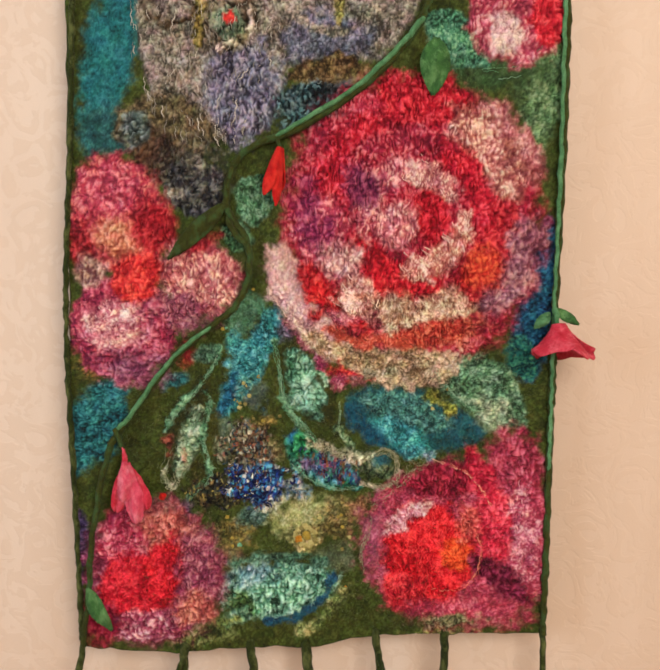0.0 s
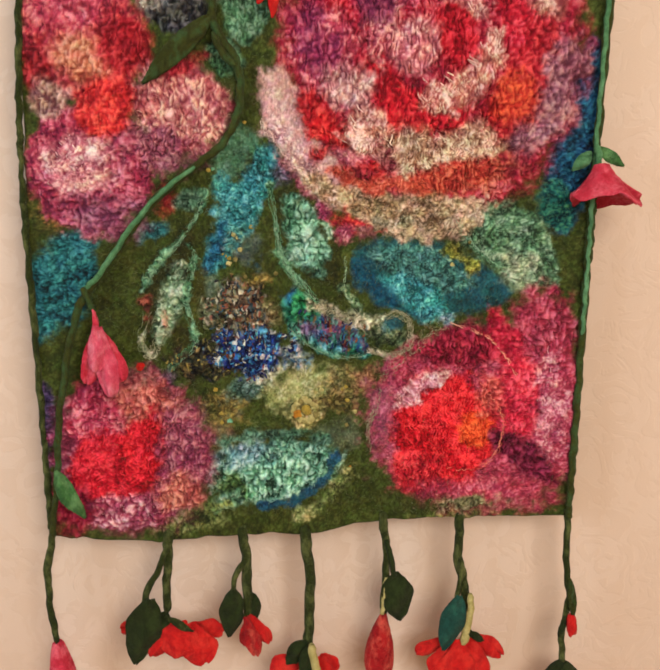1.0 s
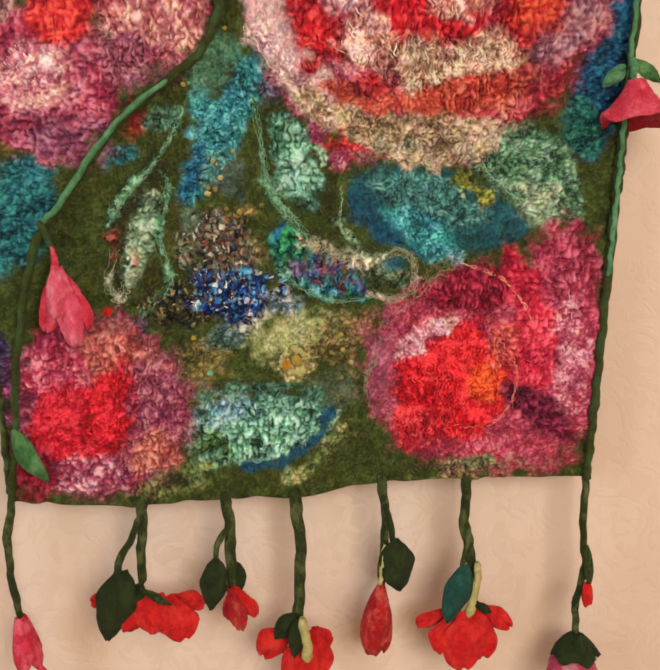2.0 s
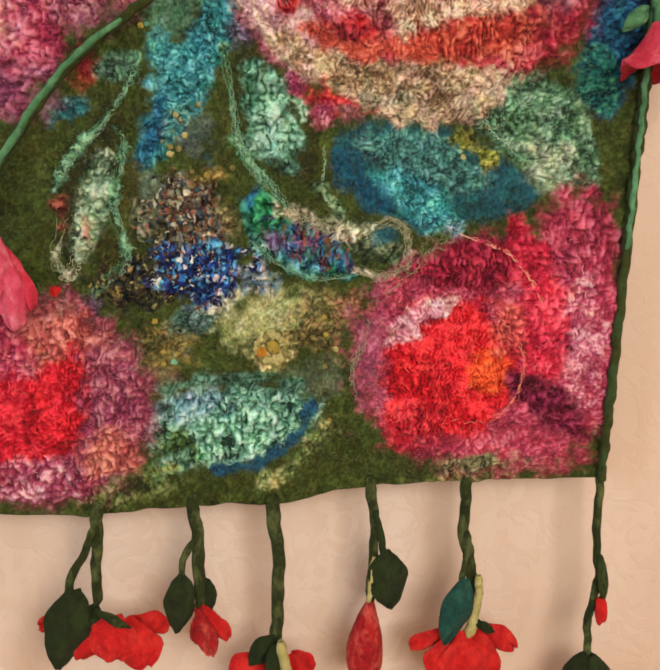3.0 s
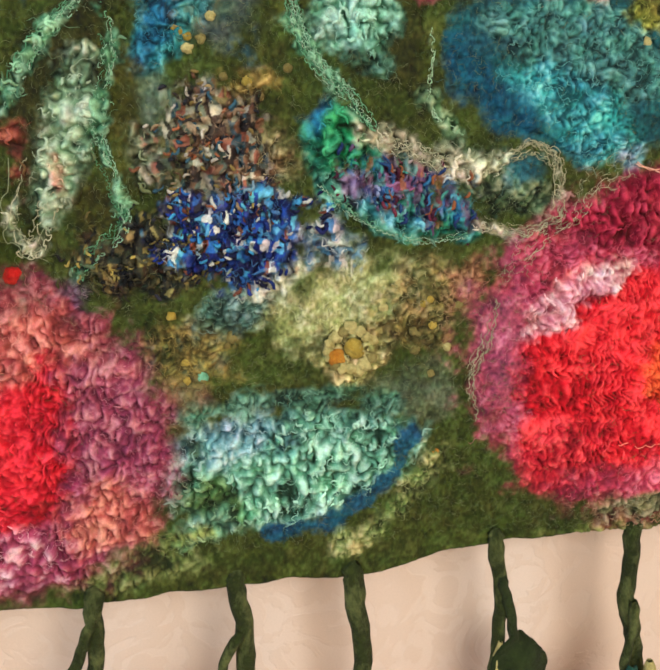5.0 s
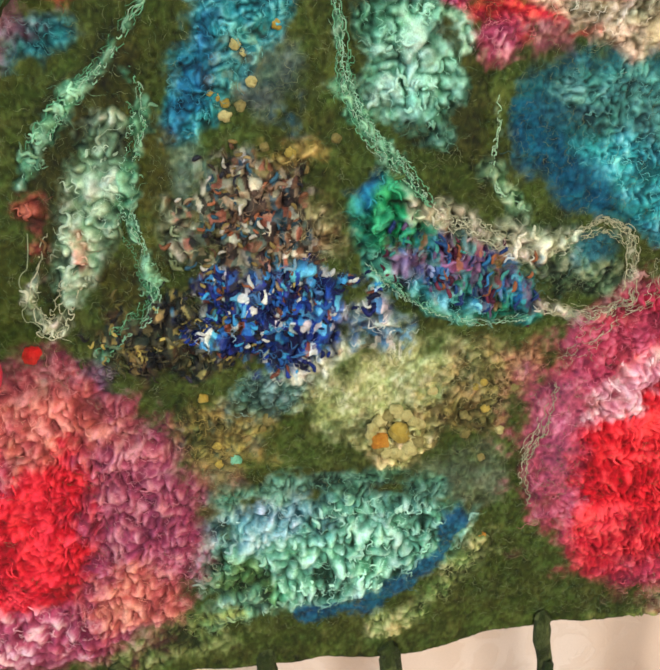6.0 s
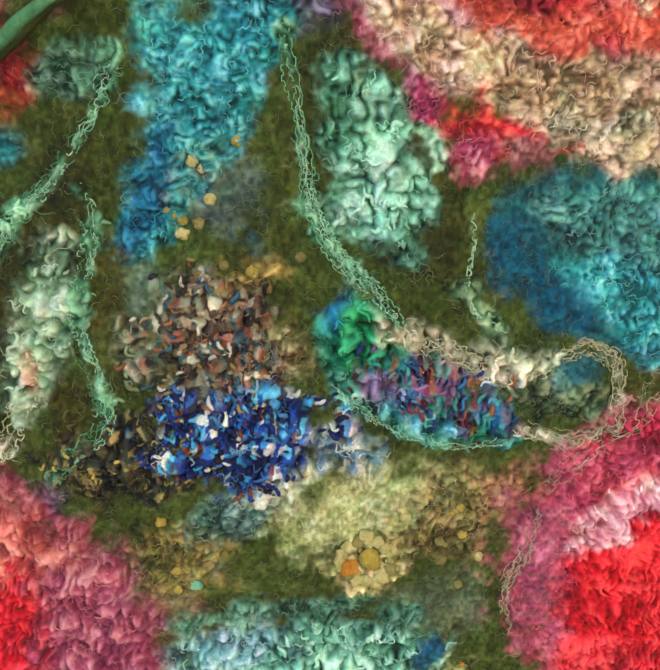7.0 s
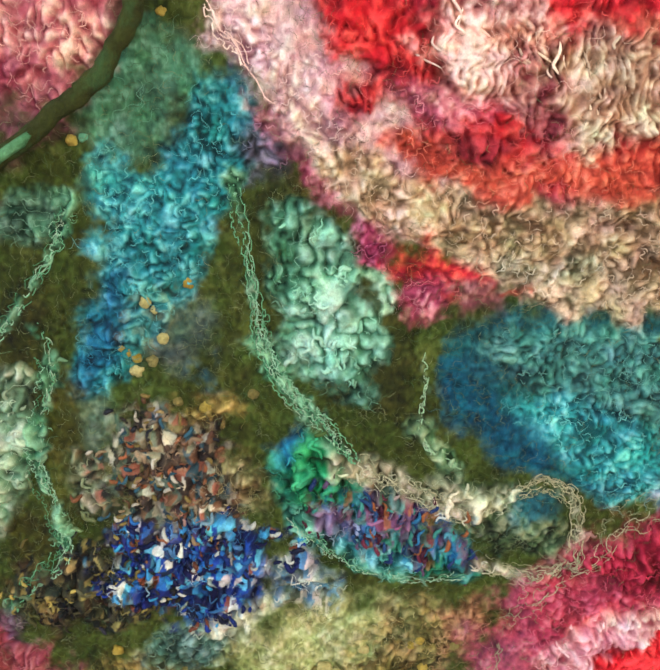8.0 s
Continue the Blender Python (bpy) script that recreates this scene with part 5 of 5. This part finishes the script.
rng = np.random.default_rng(5)
for k in range(16):
    a = k * 2 * math.pi / 16
    u, v = -0.0020 + (0.0108 + rng.normal(0, 0.0008)) * math.cos(a), 0.1250 + (0.0102 + rng.normal(0, 0.0008)) * math.sin(a)
    j, i = at_surface(u, v)
    knot("wool_knot", u, v, 0.003 - HEIGHT[j, i] - 0.0016, rng.uniform(0.0024, 0.0036), PALE if k % 5 else OCHRE, hanging, 30 + k)
for k in range(10):
    cx, cz, ru, rv = ((0.035, 0.135, 0.03, 0.024), (-0.075, 0.122, 0.028, 0.016), (0.145, 0.272, 0.014, 0.01), (-0.06, 0.262, 0.03, 0.02))[(0, 0, 1, 2, 1, 3)[k % 6]]
    u, v = cx + rng.normal(0, ru * 0.6), cz + rng.normal(0, rv * 0.6)
    j, i = at_surface(u, v)
    knot("wool_knot", u, v, 0.003 - HEIGHT[j, i] - 0.0011, rng.uniform(0.0012, 0.0024), (OCHRE, PALE, YELLOW, OCHRE)[k % 4], hanging, 60 + k)


# ---- stems lying on the cloth ----
def on_cloth(points, y):
    return [(u, y, 1 + v) for u, v in points]


main = [(0.126, 0.79), (0.1263, 0.705), (0.120, 0.672), (0.0947, 0.6345), (0.0516, 0.595), (-0.005, 0.559), (-0.0537, 0.540), (-0.076, 0.517), (-0.082, 0.4775), (-0.0616, 0.442),
        (-0.0605, 0.404), (-0.0745, 0.3745), (-0.094, 0.358), (-0.1325, 0.327), (-0.160, 0.295), (-0.188, 0.256), (-0.212, 0.216), (-0.2310, 0.125), (-0.2365, 0.063), (-0.2450, 0.002)]
cord("stem", on_cloth(main, -0.0055), 0.0039, 0.0034, CORD, hanging, "long winding green felt stem", seed=1)
cord("stem", on_cloth([(0.120, 0.668), (0.094, 0.638), (0.050, 0.598), (-0.002, 0.566), (-0.03, 0.55)], -0.0090), 0.0030, 0.0022, CORD_BRIGHT, hanging, "thin bright green felt stem", seed=2)
cord("stem", on_cloth([(-0.100, 0.3535), (-0.1325, 0.328), (-0.160, 0.2965), (-0.187, 0.258), (-0.204, 0.241)], -0.0092), 0.0022, 0.0026, CORD_BRIGHT, hanging, "thin bright green felt stem", seed=3)
cord("stem", on_cloth([(0.2655, 0.79), (0.2665, 0.68), (0.2655, 0.553), (0.261, 0.38), (0.2600, 0.31), (0.2590, 0.246), (0.2575, 0.108), (0.2560, 0.014)], -0.003), 0.0040, 0.0034, CORD, hanging, "straight green felt stem along the edge", seed=4)
cord("stem", on_cloth([(0.263, 0.79), (0.263, 0.65), (0.262, 0.5), (0.2590, 0.37), (0.2585, 0.28), (0.2575, 0.2)], -0.0065), 0.0026, 0.0018, CORD_BRIGHT, hanging, "thin bright green felt stem", seed=5)
cord("stem", on_cloth([(-0.2385, 0.79), (-0.2395, 0.68), (-0.2445, 0.558), (-0.2525, 0.42), (-0.2545, 0.3245), (-0.2510, 0.194), (-0.2475, 0.05), (-0.2460, 0.002)], 0.001), 0.0032, 0.0030, CORD_DARK, hanging, "dark green rolled edge", seed=6)
cord("stem", on_cloth([(-0.062, 0.44), (-0.075, 0.452), (-0.082, 0.468)], -0.008), 0.004, 0.003, CORD, hanging, seed=7)
felt_leaf("loose_leaf", (0.133, 0.648), (0.130, 0.590), 0.0155, LEAF_GREEN, hanging, -0.010, 0.006, 0.1, seed=1, label="loose green felt leaf")
felt_leaf("loose_leaf", (-0.082, 0.482), (-0.144, 0.424), 0.0095, CORD, hanging, -0.008, 0.005, 0.15, seed=2, label="loose dark green felt leaf")
felt_leaf("loose_leaf", (-0.237, 0.070), (-0.211, 0.023), 0.0085, LEAF_GREEN, hanging, -0.010, 0.008, 0.1, seed=3, label="loose green felt leaf")
felt_leaf("loose_leaf", (0.2585, 0.372), (0.285, 0.356), 0.0055, LEAF_GREEN, hanging, -0.008, 0.004, seed=4, label="small green felt leaf")
felt_leaf("loose_leaf", (0.255, 0.368), (0.238, 0.352), 0.006, CORD_BRIGHT, hanging, -0.008, 0.004, seed=5, label="small green felt leaf")


# ---- felt blossoms on the cloth and below it ----
def blossom_stem(points, y, r0, r1, material, seed, label):
    places = on_cloth(points, y)
    places[0] = (places[0][0], y + (0.003 if len(points) > 3 else 0), places[0][2] - (0.008 if len(points) > 3 else 0))
    return cord("hanging_flower", places, r0, r1, material, hanging, label, seed=seed)


b1 = blossom_stem([(-0.204, 0.245), (-0.1985, 0.236), (-0.1935, 0.222)], -0.012, 0.003, 0.0025, CORD, 11, "pink closed bell blossom on the cloth")
petal((-0.1920, 0.2090), (-0.2020, 0.1560), 0.0084, PINK, b1, -0.012, 0.3, 0.003, 78)
petal((-0.1880, 0.2050), (-0.1690, 0.1590), 0.0088, PINK, b1, -0.013, 0.3, 0.003, 79)
petal((-0.1890, 0.2100), (-0.1790, 0.1460), 0.0105, PINK_PALE, b1, -0.018, 0.45, 0.004, 80)
petal((-0.1910, 0.2120), (-0.1920, 0.1700), 0.0084, PINK_PALE, b1, -0.021, 0.5, 0.003, 81)
cord("blossom_neck", on_cloth([(-0.1940, 0.2260), (-0.1920, 0.2160), (-0.1900, 0.1990)], -0.016), 0.0014, 0.0045, PINK, b1, seed=82)
b2 = blossom_stem([(-0.03, 0.546), (-0.0265, 0.541), (-0.026, 0.535)], -0.012, 0.0022, 0.002, CORD, 12, "small red closed bell blossom on the cloth")
bell((-0.0257, 0.538), (-0.036, 0.486), 0.0015, 0.0128, 4, RED, b2, -0.012, 1.0, 0.08, -0.004, 12, 0.2, 0.4, 0.35)
b3 = blossom_stem([(0.2575, 0.374), (0.260, 0.366), (0.2622, 0.354)], -0.012, 0.003, 0.0025, CORD_BRIGHT, 13, "pink open bell blossom at the edge")
bell((0.2621, 0.357), (0.2645, 0.321), 0.006, 0.030, 4, PINK, b3, -0.016, 1.3, 0.12, -0.008, 13, 0.2, 0.35)

t1 = blossom_stem([(-0.2450, 0.012), (-0.2460, 0.0), (-0.2528, -0.0376), (-0.2519, -0.081), (-0.2470, -0.116)], 0.002, 0.0036, 0.0032, CORD_DARK, 21, "long thin cord with a crimson closed blossom")
bell((-0.2470, -0.112), (-0.2420, -0.163), 0.003, 0.0135, 4, PINK, t1, 0.0, 0.8, 0.12, 0, 21, 0.25, 0.2, 0.35)
cord("petal_tip", on_cloth([(-0.2455, -0.145), (-0.2470, -0.170), (-0.2485, -0.192)], -0.003), 0.004, 0.0018, PINK, t1, seed=22)
cord("petal_tip", on_cloth([(-0.2395, -0.152), (-0.2335, -0.163), (-0.2265, -0.167)], -0.003), 0.004, 0.0016, PINK, t1, seed=23)

t2 = blossom_stem([(-0.1343, 0.008), (-0.1346, -0.005), (-0.1369, -0.0435), (-0.1387, -0.085)], 0.002, 0.0050, 0.0042, CORD_DARK, 23, "cord with a large leaf and a wide scarlet bell")
cord("twig", on_cloth([(-0.1358, -0.012), (-0.1425, -0.03), (-0.1555, -0.0562), (-0.1608, -0.075)], -0.002), 0.003, 0.0034, CORD_DARK, t2, seed=24)
felt_leaf("leaf", (-0.1518, -0.0610), (-0.1688, -0.1310), 0.0175, LEAF_DARK, t2, -0.012, 0.004, 0.1, 0.12, 24)
felt_leaf("calyx", (-0.1378, -0.078), (-0.1478, -0.103), 0.009, LEAF_DARK, t2, -0.006, 0.003, seed=25)
felt_leaf("calyx", (-0.1378, -0.079), (-0.1108, -0.096), 0.004, CORD_DARK, t2, -0.012, 0.003, seed=26)
petal((-0.1310, -0.0870), (-0.1540, -0.1210), 0.0135, RED, t2, -0.006, 0.25, 0.006, 61)
petal((-0.1230, -0.0860), (-0.1260, -0.1200), 0.0208, RED, t2, -0.009, 0.25, 0.01, 62)
petal((-0.1150, -0.0900), (-0.1010, -0.1300), 0.0184, RED, t2, -0.007, 0.25, 0.008, 63)
petal((-0.1110, -0.0940), (-0.0830, -0.1040), 0.0096, RED, t2, 0.0, 0.2, 0, 64)
petal((-0.1640, -0.0960), (-0.1840, -0.1010), 0.0076, RED, t2, 0.002, 0.2, 0, 65)

t3 = blossom_stem([(-0.0620, 0.014), (-0.0620, 0.0), (-0.0586, -0.036), (-0.0585, -0.0795), (-0.0550, -0.094)], 0.002, 0.0052, 0.0044, CORD_DARK, 28, "cord with a dark leaf and a small scarlet bud")
cord("twig", on_cloth([(-0.0610, -0.026), (-0.0685, -0.040), (-0.0735, -0.062)], -0.002), 0.003, 0.0028, CORD_DARK, t3, seed=29)
felt_leaf("leaf", (-0.0715, -0.056), (-0.0765, -0.107), 0.0120, LEAF_DARK, t3, -0.004, 0.004, 0.1, 0.08, 29)
felt_leaf("leaf", (-0.0560, -0.062), (-0.0500, -0.091), 0.008, LEAF_DARK, t3, 0.002, 0.002, seed=30)
petal((-0.0600, -0.0830), (-0.0490, -0.1230), 0.0080, RED_MIXED, t3, -0.009, 0.3, 0.003, 66)
petal((-0.0570, -0.0840), (-0.0620, -0.1130), 0.0060, RED_MIXED, t3, -0.006, 0.3, 0.002, 67)
petal((-0.0570, -0.0840), (-0.0370, -0.1120), 0.0076, RED, t3, -0.004, 0.3, 0.003, 68)

t4 = blossom_stem([(-0.0013, 0.012), (-0.0013, -0.002), (0.0037, -0.054), (0.0014, -0.116), (0.0010, -0.13)], 0.002, 0.0056, 0.0048, CORD_DARK, 32, "thick cord with a scarlet bell and pale stamen")
felt_leaf("calyx", (0.0002, -0.110), (-0.0198, -0.135), 0.010, LEAF_DARK, t4, -0.008, 0.003, seed=33)
felt_leaf("calyx", (0.0002, -0.112), (-0.0018, -0.150), 0.007, LEAF_DARK, t4, -0.016, 0.003, seed=34)
cord("stamen", on_cloth([(0.0042, -0.108), (0.0082, -0.13), (0.0097, -0.153)], -0.018), 0.0036, 0.0052, PALE, t4, seed=35)
petal((-0.0060, -0.1250), (-0.0320, -0.1520), 0.0145, RED, t4, -0.004, 0.25, 0.004, 69)
petal((0.0060, -0.1290), (0.0020, -0.1840), 0.0184, RED, t4, -0.008, 0.25, 0.008, 70)
petal((0.0140, -0.1290), (0.0230, -0.1720), 0.0136, RED, t4, -0.005, 0.25, 0.004, 71)
petal((0.0160, -0.1290), (0.0290, -0.1500), 0.0094, RED, t4, 0.0, 0.2, 0, 72)

t5 = blossom_stem([(0.0752, 0.026), (0.0752, 0.012), (0.0792, -0.029), (0.0772, -0.064), (0.0764, -0.09)], 0.002, 0.0044, 0.0034, CORD_DARK, 37, "cord with a leaf and a red teardrop bud")
cord("twig", on_cloth([(0.0782, -0.005), (0.0814, -0.0206), (0.0887, -0.05)], -0.002), 0.0026, 0.0026, LEAF_DARK, t5, seed=38)
cord("pale_wrap", on_cloth([(0.0787, -0.045), (0.0767, -0.066), (0.0757, -0.088)], -0.0025), 0.002, 0.0026, PALE, t5, seed=39)
felt_leaf("leaf", (0.0872, -0.040), (0.0927, -0.092), 0.0160, LEAF_DARK, t5, -0.003, 0.004, 0.1, 0.12, 38)
bell((0.0764, -0.085), (0.0712, -0.153), 0.002, 0.0215, 4, RED_MIXED, t5, -0.001, 0.95, 0.06, 0, 39, 0.15, 0.2, 0.62)

t6 = blossom_stem([(0.1502, 0.026), (0.1502, 0.012), (0.1505, -0.030), (0.1579, -0.061), (0.1586, -0.108)], 0.002, 0.0050, 0.0044, CORD_DARK, 40, "cord with a teal leaf and a wide scarlet bell")
cord("twig", on_cloth([(0.1517, -0.025), (0.1522, -0.050), (0.1477, -0.07)], -0.004), 0.003, 0.0026, CORD_DARK, t6, seed=41)
cord("stamen", on_cloth([(0.1617, -0.060), (0.1612, -0.085), (0.1557, -0.115)], -0.010), 0.0034, 0.0046, PALE, t6, seed=42)
felt_leaf("leaf", (0.1502, -0.060), (0.1357, -0.119), 0.0130, LEAF_TEAL, t6, -0.014, 0.004, 0.1, 0.06, 43)
felt_leaf("calyx", (0.1592, -0.098), (0.1762, -0.110), 0.004, LEAF_DARK, t6, -0.012, 0.003, seed=44)
petal((0.1430, -0.1140), (0.1100, -0.1270), 0.0085, RED, t6, -0.002, 0.3, 0.002, 73)
petal((0.1440, -0.1140), (0.1310, -0.1520), 0.0144, RED, t6, -0.006, 0.25, 0.005, 74)
petal((0.1520, -0.1090), (0.1500, -0.1640), 0.0188, RED, t6, -0.01, 0.25, 0.009, 75)
petal((0.1600, -0.1090), (0.1700, -0.1570), 0.0179, RED, t6, -0.007, 0.25, 0.006, 76)
petal((0.1630, -0.1080), (0.1970, -0.1310), 0.0096, RED, t6, -0.002, 0.3, 0.002, 77)

t7 = blossom_stem([(0.2565, 0.028), (0.2565, 0.014), (0.2593, -0.0445), (0.2635, -0.071), (0.2585, -0.107), (0.2603, -0.148)], 0.001, 0.0036, 0.0030, CORD_DARK, 46, "thin cord with a tiny bud and a ruffled pink blossom")
felt_leaf("leaf", (0.2615, -0.048), (0.2675, -0.092), 0.0042, CORD, t7, -0.004, 0.003, seed=47)
felt_leaf("leaf", (0.2595, -0.090), (0.2540, -0.112), 0.003, LEAF_DARK, t7, -0.002, 0.002, seed=48)
bell((0.2655, -0.086), (0.2675, -0.108), 0.0015, 0.004, 3, RED, t7, -0.004, 0.6, 0.05, 0, 49, 0.3, 0, 0.4)
bell((0.2603, -0.140), (0.2600, -0.161), 0.003, 0.0205, 5, LEAF_DARK, t7, -0.002, 0.8, 0.05, -0.002, 51, 0.12)
bell((0.2603, -0.148), (0.2590, -0.190), 0.004, 0.0275, 7, RUFFLE, t7, -0.002, 0.75, 0.16, -0.002, 52, 0.25, 0, 0.2)
